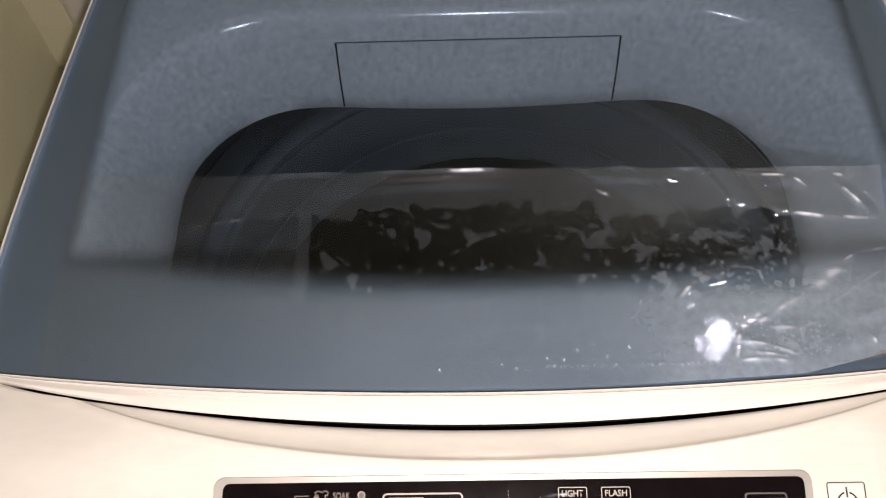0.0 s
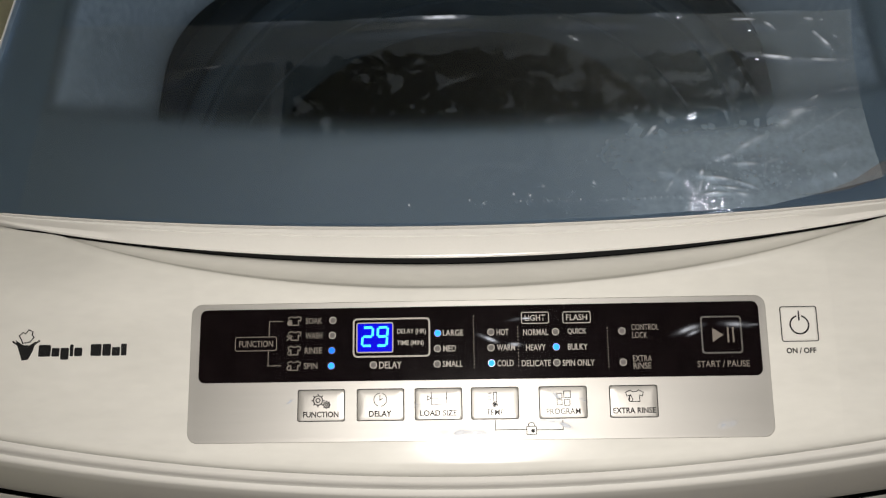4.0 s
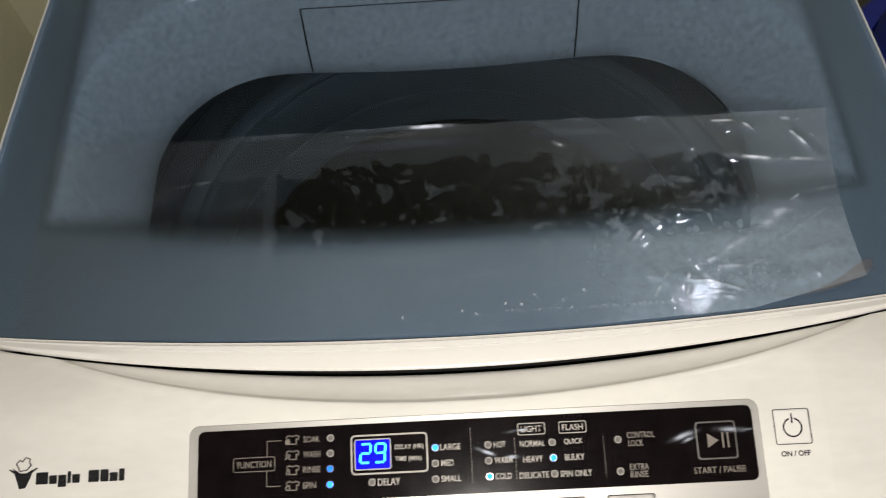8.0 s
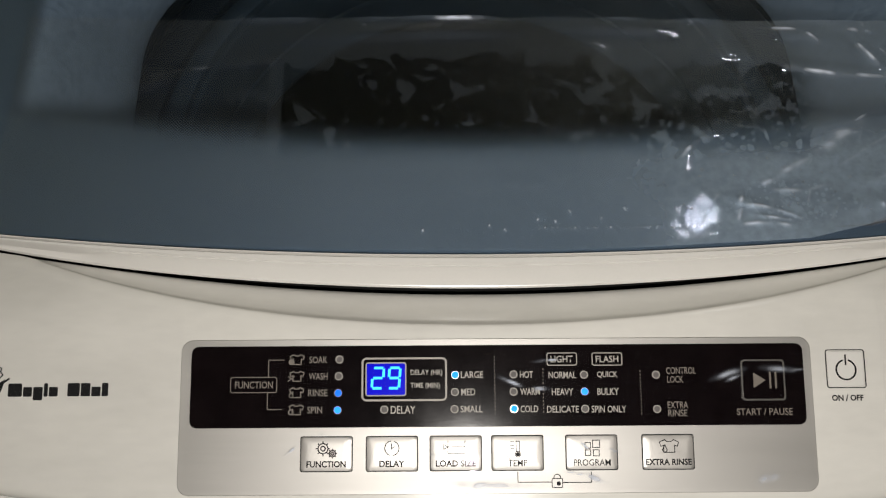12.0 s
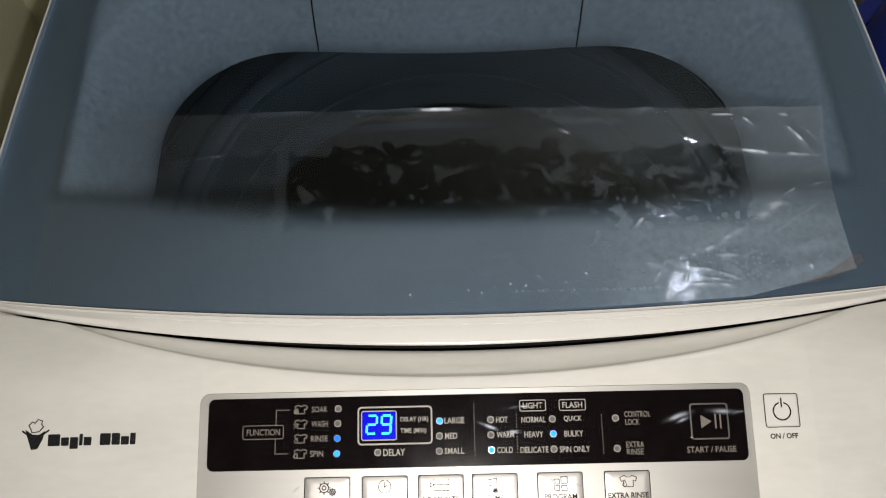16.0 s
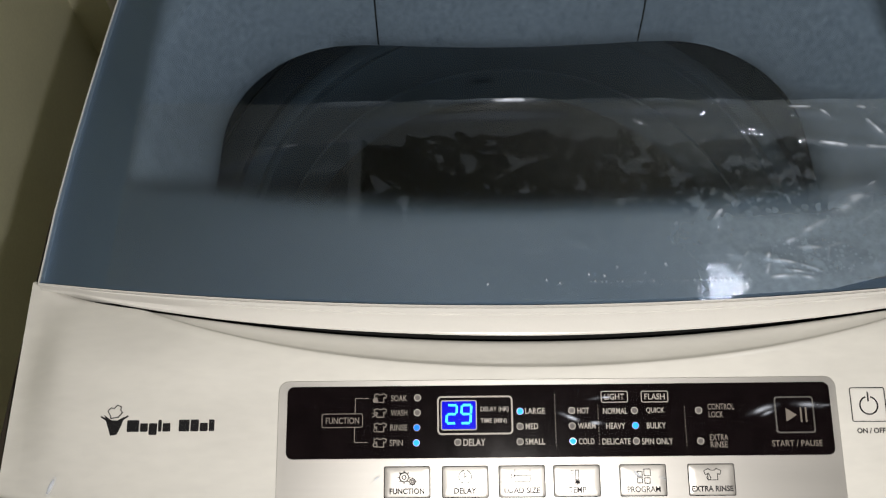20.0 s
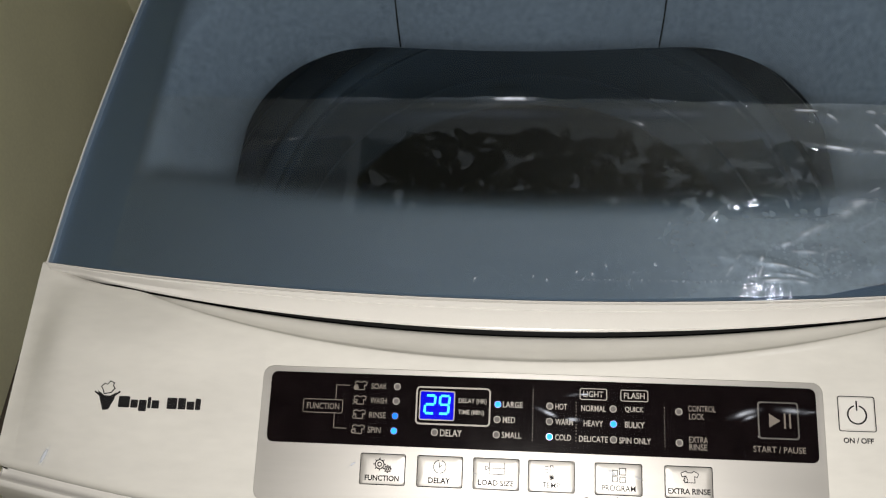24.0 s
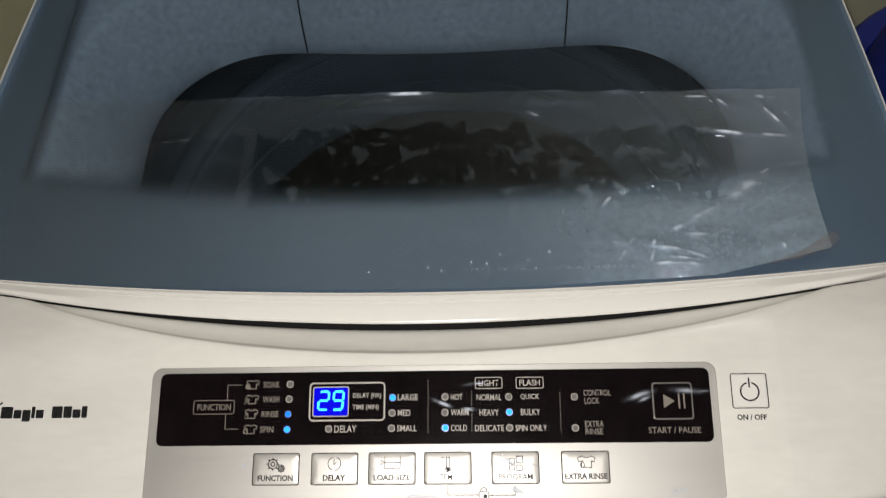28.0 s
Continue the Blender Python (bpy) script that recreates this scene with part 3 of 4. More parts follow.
# steel cabinet
outline = [(CX + u * 1.072, brow(u) - 0.018) for u in STATIONS] + [(CX + HALF * 1.072, REAR + 0.005), (CX - HALF * 1.072, REAR + 0.005)]
part("cabinet", loft([[(x, y, z) for x, y in outline] for z in (0.04, 0.838)] + [[(CX + (x - CX) * 0.99, 0.2 + (y - 0.2) * 0.992, 0.8445) for x, y in outline]], cap_first=True, cap_last=False), STEEL_WHITE, washer, "white painted steel cabinet", smooth=40)
for sx in (-1, 1):
    for y in (0.0, 0.43):
        part("foot", turned([(0.02, 0.0), (0.022, 0.012), (0.014, 0.02), (0.012, 0.045)], CX + sx * 0.22, y, 20, True, True), RUBBER_AND_SHADE, washer)

# the well under the lid
def well_loop(hx, y0, y1, r, z, seg=12):
    """One level of the well; its rear bulges a little between the seams near the rim."""
    pts = round_rect(CX - hx, CX + hx, y0, y1, r, seg)
    mid = 2 * (seg + 1)
    xa, xb = pts[mid - 1][0], pts[mid][0]
    rear = [(xa + (xb - xa) * k / 16, y1) for k in range(1, 16)]
    pts = pts[:mid] + rear + pts[mid:]
    push = 0.004 * min(1.0, max(0.0, (0.862 - z) / 0.024))
    return [(x, y - (push * math.cos(math.pi * (x + 0.0085) / 0.2) if y > y1 - 0.002 and abs(x + 0.0085) < 0.1 else 0.0), z) for x, y in pts]


WELL_LEVELS = ((0.2055, 0.3035, 0.824), (0.2063, 0.305, 0.836), (0.2078, 0.3062, 0.845), (0.2095, 0.307, 0.85), (0.2125, 0.309, 0.858), (0.2205, 0.3145, 0.879), (0.228, 0.318, 0.894), (0.231, 0.322, 0.899))
part("well", loft([well_loop(0.2395, 0.035, REAR - 0.013, 0.01, 0.8985), well_loop(0.2395, 0.035, REAR - 0.013, 0.01, 0.9005), well_loop(0.234, 0.03, 0.326, 0.105, 0.9005)]
    + [well_loop(hx, 0.024, y1, 0.087 + 0.25 * max(0.0, z - 0.84), z) for hx, y1, z in reversed(WELL_LEVELS)]
    + [well_loop(0.2063, 0.018, 0.306, 0.087, 0.8212), well_loop(0.212, 0.015, 0.311, 0.086, 0.8205)]), WELL, washer, "grey speckled plastic tub surround", smooth=50)
# dispenser cover in the rear of the well
def rear_y(z):
    return float(np.interp(z, [w[2] for w in WELL_LEVELS], [w[1] for w in WELL_LEVELS]))


for x in (-0.1055, 0.0885):
    part("seam", loft([[(x - 0.0006, rear_y(z) - 0.0006, z), (x + 0.0006, rear_y(z) - 0.0006, z), (x + 0.0006, rear_y(z) + 0.004, z), (x - 0.0006, rear_y(z) + 0.004, z)] for z in (0.825, 0.836, 0.845, 0.85, 0.858, 0.879)], cap_first=True, cap_last=True), RUBBER_AND_SHADE, washer)
part("seam", tube([(-0.105, rear_y(0.879) - 0.0002, 0.879), (-0.01, rear_y(0.879) - 0.0004, 0.8792), (0.088, rear_y(0.879) - 0.0002, 0.879)], 0.0004, 8), DARK, washer)
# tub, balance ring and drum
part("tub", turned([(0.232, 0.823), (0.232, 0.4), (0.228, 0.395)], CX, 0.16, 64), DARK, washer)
# the cover's dark colour holds the shade crescent inside the rim
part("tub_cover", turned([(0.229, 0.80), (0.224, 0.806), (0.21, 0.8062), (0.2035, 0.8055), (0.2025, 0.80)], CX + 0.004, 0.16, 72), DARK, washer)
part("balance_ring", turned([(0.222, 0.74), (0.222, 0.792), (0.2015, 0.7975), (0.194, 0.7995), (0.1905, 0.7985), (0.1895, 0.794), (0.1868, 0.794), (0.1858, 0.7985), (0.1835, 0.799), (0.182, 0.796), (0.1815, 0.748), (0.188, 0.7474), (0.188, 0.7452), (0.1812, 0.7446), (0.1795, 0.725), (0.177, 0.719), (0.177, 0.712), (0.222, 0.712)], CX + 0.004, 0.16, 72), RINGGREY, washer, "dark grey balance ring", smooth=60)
part("basket", turned([(0.178, 0.716), (0.178, 0.45), (0.165, 0.43), (0.12, 0.425), (0.01, 0.43)], CX, 0.16, 64, False, True), DRUM, washer, "steel wash basket, near-black with its shade")
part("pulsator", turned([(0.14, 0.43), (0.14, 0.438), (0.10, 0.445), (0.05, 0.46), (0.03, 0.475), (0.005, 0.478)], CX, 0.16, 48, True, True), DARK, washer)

# ---- lid ----
lid = new("lid")
lid.parent = washer
lid["label"] = "glass lid with a white front lip"
xs = [LH * math.sin(math.pi / 2 * i / 30) for i in range(-30, 31)]


LB = 0.452
SIDE = (0.1, 0.14, 0.18, 0.22, 0.26, 0.3, 0.34, 0.38, 0.42, LB)


def lid_outline(d, back):
    side = [(lid_half(y) - d, min(y, back - d)) for y in SIDE]
    return [(CX + u * (LH - d) / LH, glass_front(u) + d) for u in xs] + [(CX + h, y) for h, y in side] + [(CX - h, y) for h, y in reversed(side)]


pane_out = lid_outline(0.0007, LB)
part("glass_pane", loft([[(x, y, LID - 0.004) for x, y in pane_out], [(x, y, LID - 0.0004) for x, y in pane_out], [(x, y, LID) for x, y in lid_outline(0.0011, LB)]], cap_first=True, cap_last=True), GLASS, lid, "tinted safety glass", smooth=30)
border_out = lid_outline(0.0005, LB)
bm = bmesh.new()
bm.faces.new([bm.verts.new((x, y, LID - 0.0044)) for x, y in border_out])
part("printed_border", bm, BORDER, lid, "grey-blue printed border with a dotted edge")
# white rim round the glass
rim_a, rim_b, rim_c = lid_outline(0.0, LB), lid_outline(0.0005, LB), lid_outline(-0.0003, LB)
part("rim", loft([[(x, y, LID - 0.016) for x, y in rim_c], [(x, y, LID - 0.002) for x, y in rim_c], [(x, y, LID + 0.0004) for x, y in rim_a], [(x, y, LID + 0.0004) for x, y in rim_b], [(x, y, LID - 0.006) for x, y in rim_b]]), WHITE, lid, "thin white plastic rim", smooth=30)
# front lip with the finger recess
loops = []
for u in STATIONS:
    v = 0.978 * u
    b, low = min(gap(v) + 0.0002, glass_front(v) - 0.0016), gap_height(v) + 0.0021 * min(1.0, max(0.0, (0.168 - abs(v)) / 0.1))
    a = max(glass_front(v) - 0.0006, b + 0.0015)
    x = CX + v
    k = min(1.0, (a - b) / 0.0108)
    bead = [(a + 0.001, LID - 0.012), (a, LID - 0.0008), (a - 0.0005 * k, LID + 0.0001), (a - 0.0024 * k, LID - 0.0001), (a - 0.003 * k, LID - 0.0009), (a - 0.0032 * k, LID - 0.0016)]
    a -= 0.0034 * k
    t = min(1.0, max(0.0, (0.184 - abs(u)) / 0.012))
    t = t * t * (3 - 2 * t)
    d, h = a - b, LID - 0.0012 - low
    drop = [k + (q - k) * t for k, q in ((0.30, 0.03), (0.52, 0.09), (0.66, 0.16), (0.78, 0.34), (0.87, 0.58), (0.95, 0.86))]
    row = bead + [(a - k * d, LID - 0.0012 - q * h) for k, q in zip((0.08, 0.13, 0.18, 0.36, 0.6, 0.88), drop)]
    row += [(b + 0.0004, low + 0.0012), (b, low), (b + 0.0006, low - 0.0009), (b + 0.012, low - 0.001)]
    loops.append([(x, y, z) for y, z in row])
part("lip", loft(loops, closed=False), WHITE, lid, "white plastic lid lip with a finger recess", smooth=25)

# ---- control panel ----
MM = 0.001
panel = part("control_panel", slab([(x * MM, y * MM) for x, y in round_rect(-136.0, 134.8, -62.3, 2.8, 5)], -0.0005, 0.0005, 0.0002), SILVER, washer, "brushed silver control panel")
panel.matrix_basis = pose(-0.0013, 0, EDGE, math.degrees(math.atan(SLOPE)))


def rr(x0, x1, y0, y1, r):
    return [(x * MM, y * MM) for x, y in round_rect(x0, x1, y0, y1, r)]


def put(name, bm, material, label=""):
    return part(name, bm, material, panel, label, smooth=30)


put("display_strip", slab(rr(-131.6, 131.3, -34.5, 0, 3.2), 0, 0.0009, 0.0002), BLACK, "glossy black display strip")
Z0, Z1 = 0.0009, 0.00105


def bars(lines, width, material, name="line", z0=Z0 - 0.0002, z1=Z1):
    return put(name, stroke([[(x * MM, y * MM) for x, y in pts] for pts in lines], width * MM, z0, z1), material)


def ring_box(x0, x1, y0, y1, r, w, material, name="outline", z0=Z0 - 0.0002, z1=Z1):
    return put(name, frame_ring(x0 * MM, x1 * MM, y0 * MM, y1 * MM, r * MM, w * MM, z0, z1), material)


def say(words, x, y, width, material=LEGEND, height=2.9, z=Z1):
    return lettering(words, x * MM, y * MM, width * MM, height * MM, z, material, panel, 0.03 if material is INK and "M" not in words else 0.012 if material is not INK else 0.008)


say("FUNCTION", -104.5, -16.4, 16.2, DIM, 3.0)
ring_box(-114.6, -94.6, -19.8, -13.0, 1.2, 0.35, DIM)
bars([[(-98.4, -13.0), (-98.4, -5.9), (-92.0, -5.9)], [(-98.6, -19.8), (-98.6, -26.8), (-92.5, -26.8)]], 0.35, DIM)
for words, y, w, x in (("SOAK", -5.9, 7.8, -77.1), ("WASH", -12.9, 8.0, -77.1), ("RINSE", -19.9, 8.2, -77.2), ("SPIN", -27.1, 6.4, -78.4)):
    say(words, x, y, w, DIM)
SHIRT = [(-1.4, 2.0), (-3.0, 1.2), (-2.6, -0.2), (-1.7, 0.1), (-1.7, -2.2), (1.7, -2.2), (1.7, 0.1), (2.6, -0.2), (3.0, 1.2), (1.4, 2.0), (0.7, 1.4), (-0.7, 1.4), (-1.4, 2.0)]
for k, y in enumerate((-5.6, -12.7, -19.6, -26.8)):
    bars([[(-86.2 + a, y + b) for a, b in SHIRT]], 0.45, DIM, "shirt_icon")
    c = (-88.6, y - 1.2)
    if k == 0:
        put("foam_icon", disc(c[0] * MM, c[1] * MM, 1.3 * MM, Z0, Z1, 12), DIM)
    elif k == 1:
        bars([[(c[0] - 1.3, c[1] - 1), (c[0] + 1.3, c[1] + 1)], [(c[0] - 1.3, c[1] + 1), (c[0] + 1.3, c[1] - 1)]], 0.4, DIM, "rub_icon")
    elif k == 2:
        bars([[(c[0], c[1] + 1.2), (c[0] - 0.9, c[1] - 0.4), (c[0], c[1] - 1.2), (c[0] + 0.9, c[1] - 0.4), (c[0], c[1] + 1.2)]], 0.35, DIM, "drop_icon")
    else:
        put("swirl_icon", disc_ring(c[0] * MM, c[1] * MM, 0.6 * MM, 1.2 * MM, Z0, Z1, 14), DIM)


def indicator(x, y, lens, name="indicator_light"):
    put("bezel", disc_ring(x * MM, y * MM, 1.32 * MM, 1.72 * MM, Z0 - 0.0002, Z1, 20), LEGEND if lens is LENS else CHROME)
    put(name, disc(x * MM, y * MM, (1.3 if lens is LENS else 1.45) * MM, Z0 - 0.0002, Z1 + 0.00005, 20, 0.00005 if lens is LENS else 0.0003), lens, "" if lens is LENS else "lit blue indicator")


for x, y, lens in ((-68.1, -5.8, LENS), (-68.3, -12.9, LENS), (-68.5, -20.0, HALF_LIT), (-68.7, -27.2, LIT), (-48.8, -27.1, LENS), (-18.5, -12.7, LIT), (-18.7, -19.9, LENS), (-18.9, -27.1, LENS),
                   (6.5, -12.6, LENS), (6.4, -19.9, LENS), (6.5, -27.1, LIT), (36.7, -12.9, LENS), (36.8, -20.0, LIT), (36.8, -27.3, LENS), (67.6, -13.1, LENS), (67.5, -27.6, LENS)):
    indicator(x, y, lens)

# time display
ring_box(-58.6, -22.0, -23.6, -5.1, 2.2, 0.8, LEGEND)
put("display_window", slab(rr(-56.6, -39.7, -21.2, -7.4, 1.0), Z0 - 0.0002, Z0 + 0.0001), WINDOW, "blue lit display window")
ring_box(-56.9, -39.4, -21.5, -7.1, 1.2, 0.55, LEGEND)
SEGMENTS = {"2": "abged", "9": "abcdfg"}


def digit(ch, x, y, w=4.6, h=8.6, slant=0.08):
    hw, hh = w / 2, h / 2
    lines = {"a": ((-hw + 0.9, hh), (hw - 0.9, hh)), "g": ((-hw + 0.9, 0), (hw - 0.9, 0)), "d": ((-hw + 0.9, -hh), (hw - 0.9, -hh)),
             "f": ((-hw, hh - 0.9), (-hw, 0.9)), "b": ((hw, hh - 0.9), (hw, 0.9)), "e": ((-hw, -0.9), (-hw, -hh + 0.9)), "c": ((hw, -0.9), (hw, -hh + 0.9))}
    for s in SEGMENTS[ch]:
        bars([[(x + a + b * slant, y + b) for a, b in lines[s]]], 1.05, SEGMENT, "segment", Z0, Z1 + 0.0001)


digit("2", -51.6, -13.8)
digit("9", -44.6, -13.8)
say("DELAY (HR)", -30.8, -11.8, 13.6)
say("TIME (MIN)", -31.4, -17.3, 12.6)
say("DELAY", -40.8, -27.2, 10.6, height=3.3)
for words, x, y, w in (("LARGE", -11.3, -12.6, 9.6), ("MED", -13.0, -19.9, 6.0), ("SMALL", -11.6, -27.1, 9.4), ("HOT", 12.0, -12.7, 5.6), ("WARM", 13.4, -19.9, 8.4), ("COLD", 13.0, -27.2, 7.6),
                       ("NORMAL", 27.4, -13.0, 11.8), ("HEAVY", 27.3, -20.1, 9.2), ("DELICATE", 27.3, -27.4, 13.6), ("LIGHT", 27.3, -6.2, 9.6), ("FLASH", 46.8, -6.3, 9.8)):
    say(words, x, y, w)
for words, x, y, w in (("QUICK", 46.7, -13.0, 8.8), ("BULKY", 46.8, -20.1, 9.2), ("SPIN ONLY", 46.9, -27.5, 14.8)):
    say(words, x, y, w)
for words, x, y, w in (("CONTROL", 78.4, -11.4, 12.8), ("LOCK", 75.8, -15.1, 7.0), ("EXTRA", 76.4, -25.9, 8.8), ("RINSE", 76.2, -29.3, 8.2), ("START / PAUSE", 113.4, -29.0, 24.0)):
    say(words, x, y, w, DIM)
ring_box(20.8, 33.9, -9.0, -3.4, 1.0, 0.4, LEGEND)
ring_box(40.2, 53.4, -9.1, -3.5, 1.0, 0.4, LEGEND)
for x, ya, yb in ((-1.6, -4.9, -29.4), (19.1, -10.3, -29.1), (60.8, -11.4, -29.7)):
    bars([[(x, ya - 1.5 * k), (x, ya - 1.5 * k - 0.25)] for k in range(int((ya - yb) / 1.5) + 1)], 0.4, DIM, "dotted_line")
# start key
put("start_key", slab(rr(104.2, 122.4, -24.0, -7.2, 1.4), Z0 - 0.0002, Z0 + 0.0009, 0.0005), BLACK, "black start and pause key")
ring_box(103.9, 122.7, -24.3, -6.9, 1.6, 0.8, CHROME, "key_rim", Z0 - 0.0002, Z0 + 0.0008)
bm = bmesh.new()
tri = [(109.0, -12.4), (109.0, -19.0), (114.2, -15.7)]
lo = [bm.verts.new((x * MM, y * MM, Z0 + 0.0008)) for x, y in tri]
hi = [bm.verts.new((x * MM, y * MM, Z0 + 0.00105)) for x, y in tri]
bm.faces.new(hi)
for i in range(3):
    bm.faces.new((lo[i], lo[(i + 1) % 3], hi[(i + 1) % 3], hi[i]))
put("play_icon", bm, DIM)
bars([[(116.2, -12.6), (116.2, -18.8)], [(118.6, -12.6), (118.6, -18.8)]], 0.8, DIM, "pause_icon", Z0 + 0.0008, Z0 + 0.00105)

# six keys
BUTTON_ROW = (("FUNCTION", -84.0, 16.6), ("DELAY", -56.3, 10.6), ("LOAD SIZE", -29.3, 17.0), ("TEMP", -3.2, 8.2), ("PROGRAM", 28.2, 15.6), ("EXTRA RINSE", 60.6, 19.4))
KZ = 0.0013
for words, x, w in BUTTON_ROW:
    put("key", loft([[(a, b, z) for a, b in rr(x + d, x + 21.6 - d, -52.6 + d, -38.4 - d, 0.8 + 0.3 * d)] for d, z in ((0, 0.0003), (0, 0.0007), (0.25, 0.00095), (1.0, 0.0011), (2.2, 0.00125), (3.4, KZ))], cap_last=True), KEYTOP, "pressed silver key")
    ring_box(x - 0.3, x + 21.9, -52.9, -38.1, 1.0, 0.55, INK, "key_outline", 0.0003, 0.00075)
    say(words, x + 10.8, -49.6, w, INK, 2.7, KZ + 0.0001)
def circle(x, y, r, k=18, a0=0.0, a1=360.0):
    return [(x + r * math.cos(radians(a0 + (a1 - a0) * i / k)), y + r * math.sin(radians(a0 + (a1 - a0) * i / k))) for i in range(k + 1)]


def icon(name, lines, width=0.35):
    bars(lines, width, INK, name, KZ - 0.0001, KZ + 0.0001)


def gear(x, y, r, teeth):
    return [circle(x, y, r), circle(x, y, r * 0.45, 10)] + [[(x + r * math.cos(a), y + r * math.sin(a)), (x + 1.35 * r * math.cos(a), y + 1.35 * r * math.sin(a))] for a in [2 * math.pi * i / teeth for i in range(teeth)]]


icon("gears_icon", gear(-74.6, -43.2, 2.1, 8) + gear(-70.6, -45.2, 1.3, 8), 0.5)
icon("clock_icon", [circle(-45.5, -43.2, 3.0, 20, 100, 250), circle(-45.5, -43.2, 3.0, 20, 280, 430), [(-45.7, -41.4), (-45.7, -43.5), (-44.6, -42.6)]])
icon("level_icon", [[(-21.8, -40.4), (-21.8, -45.6), (-14.6, -45.6), (-14.6, -40.4)], [(-21.8, -42.8), (-14.6, -42.8)], [(-21.8, -42.8), (-23.6, -41.8), (-23.6, -43.8), (-21.8, -42.8)]])
icon("thermometer_icon", [[(7.0, -45.0), (7.0, -40.6), (8.4, -40.6), (8.4, -45.0)], circle(7.7, -46.0, 1.2, 14), [(4.6, -40.9), (6.0, -40.9)], [(4.6, -42.3), (6.0, -42.3)], [(4.6, -43.7), (6.0, -43.7)]])
put("thermometer_bulb", disc(7.7 * MM, -46.0 * MM, 0.9 * MM, KZ, KZ + 0.0001, 14), INK)
icon("squares_icon", [[(a, b), (a + s, b), (a + s, b - s), (a, b - s), (a, b)] for a, b, s in ((36.2, -41.4, 2.3), (39.4, -40.4, 3.0), (36.2, -44.4, 2.3), (39.6, -44.4, 2.5))])
icon("shirt_icon", [[(71.8 + a * 1.35, -42.9 + b * 1.25) for a, b in SHIRT], [(70.0, -42.6), (68.9, -44.6), (69.6, -45.6), (70.6, -45.4), (70.9, -44.6), (70.0, -42.6)]])
# child lock mark under the keys
bars([[(7.6, -53.4), (7.6, -57.6), (21.6, -57.6)], [(26.8, -57.8), (38.6, -57.8), (38.6, -53.6)]], 0.35, INK, "lock_line", 0.0003, 0.0006)
ring_box(21.8, 26.6, -60.0, -56.0, 0.6, 0.35, INK, "lock_icon", 0.0003, 0.0006)
bars([circle(24.2, -55.8, 1.4, 14, 0, 180)], 0.35, INK, "lock_icon", 0.0003, 0.0006)
put("lock_icon", disc(24.8 * MM, -58.2 * MM, 0.9 * MM, 0.0003, 0.0006, 12), INK)

# power key on the fascia
ring_box(141.2, 158.2, -19.3, -2.8, 1.2, 0.4, INK, "power_key_outline", -0.0002, 0.0003)
put("power_key", slab(rr(141.9, 157.5, -18.6, -3.5, 1.0), -0.0003, 0.0004, 0.0003), WHITE, "white power key")
bars([circle(149.7, -11.5, 4.2, 28, 110, 430), [(149.7, -5.3), (149.7, -9.2)]], 0.7, INK, "power_icon", 0.0002, 0.00055)
say("ON / OFF", 149.6, -23.4, 13.6, INK, 2.6, 0.0004)
# the maker's mark as plain bars and a plain emblem
x = -209.5
for w, lo, hi in ((5.0, 0, 1), (3.2, 0, 0.72), (3.4, -0.28, 0.72), (1.4, 0, 1), (3.2, 0, 0.72), (-2.6, 0, 0), (4.4, 0, 1), (3.4, 0, 1), (3.3, 0, 0.72), (2.3, 0, 1)):
    w *= 1.17
    if w > 0:
        put("brand_bar", slab(rr(x, x + w, -20.7 + 5.6 * lo, -20.7 + 5.6 * hi, 0.5), -0.0002, 0.0002), INK)
    x += abs(w) + 0.55
put("brand_emblem", slab([(a * MM, b * MM) for a, b in ((-217.4, -22.4), (-214.4, -22.0), (-212.2, -17.4), (-211.2, -13.4), (-214.2, -15.2), (-217.4, -15.0), (-221.0, -12.6), (-219.2, -17.6))], -0.0002, 0.0002), INK, "plain dark emblem")
bars([[(-218.2, -12.6), (-219.4, -10.6), (-217.8, -9.0), (-216.4, -9.6), (-215.0, -7.8), (-212.9, -8.6), (-213.2, -10.2), (-212.2, -11.4), (-213.4, -12.8), (-214.0, -13.6), (-217.6, -14.2), (-218.2, -12.6)]], 0.45, INK, "emblem_outline", -0.0002, 0.0002)
bars([[(-218.6, -15.8), (-222.2, -13.4)], [(-211.8, -14.8), (-209.6, -13.2)]], 0.8, INK, "emblem_bar", -0.0002, 0.0002)

# ---- films ----
def ridge(x, y, ax, ay, bx, by, width):
    """Height of a crease that runs from a to b, 0 to 1."""
    dx, dy = bx - ax, by - ay
    s = min(1.0, max(0.0, ((x - ax) * dx + (y - ay) * dy) / (dx * dx + dy * dy)))
    d2 = (x - ax - s * dx) ** 2 + (y - ay - s * dy) ** 2
    if d2 > 9 * width * width:
        return 0.0
    return math.exp(-d2 / (width * width)) * math.sin(math.pi * min(1.0, max(0.06, s * 0.88 + 0.06)))


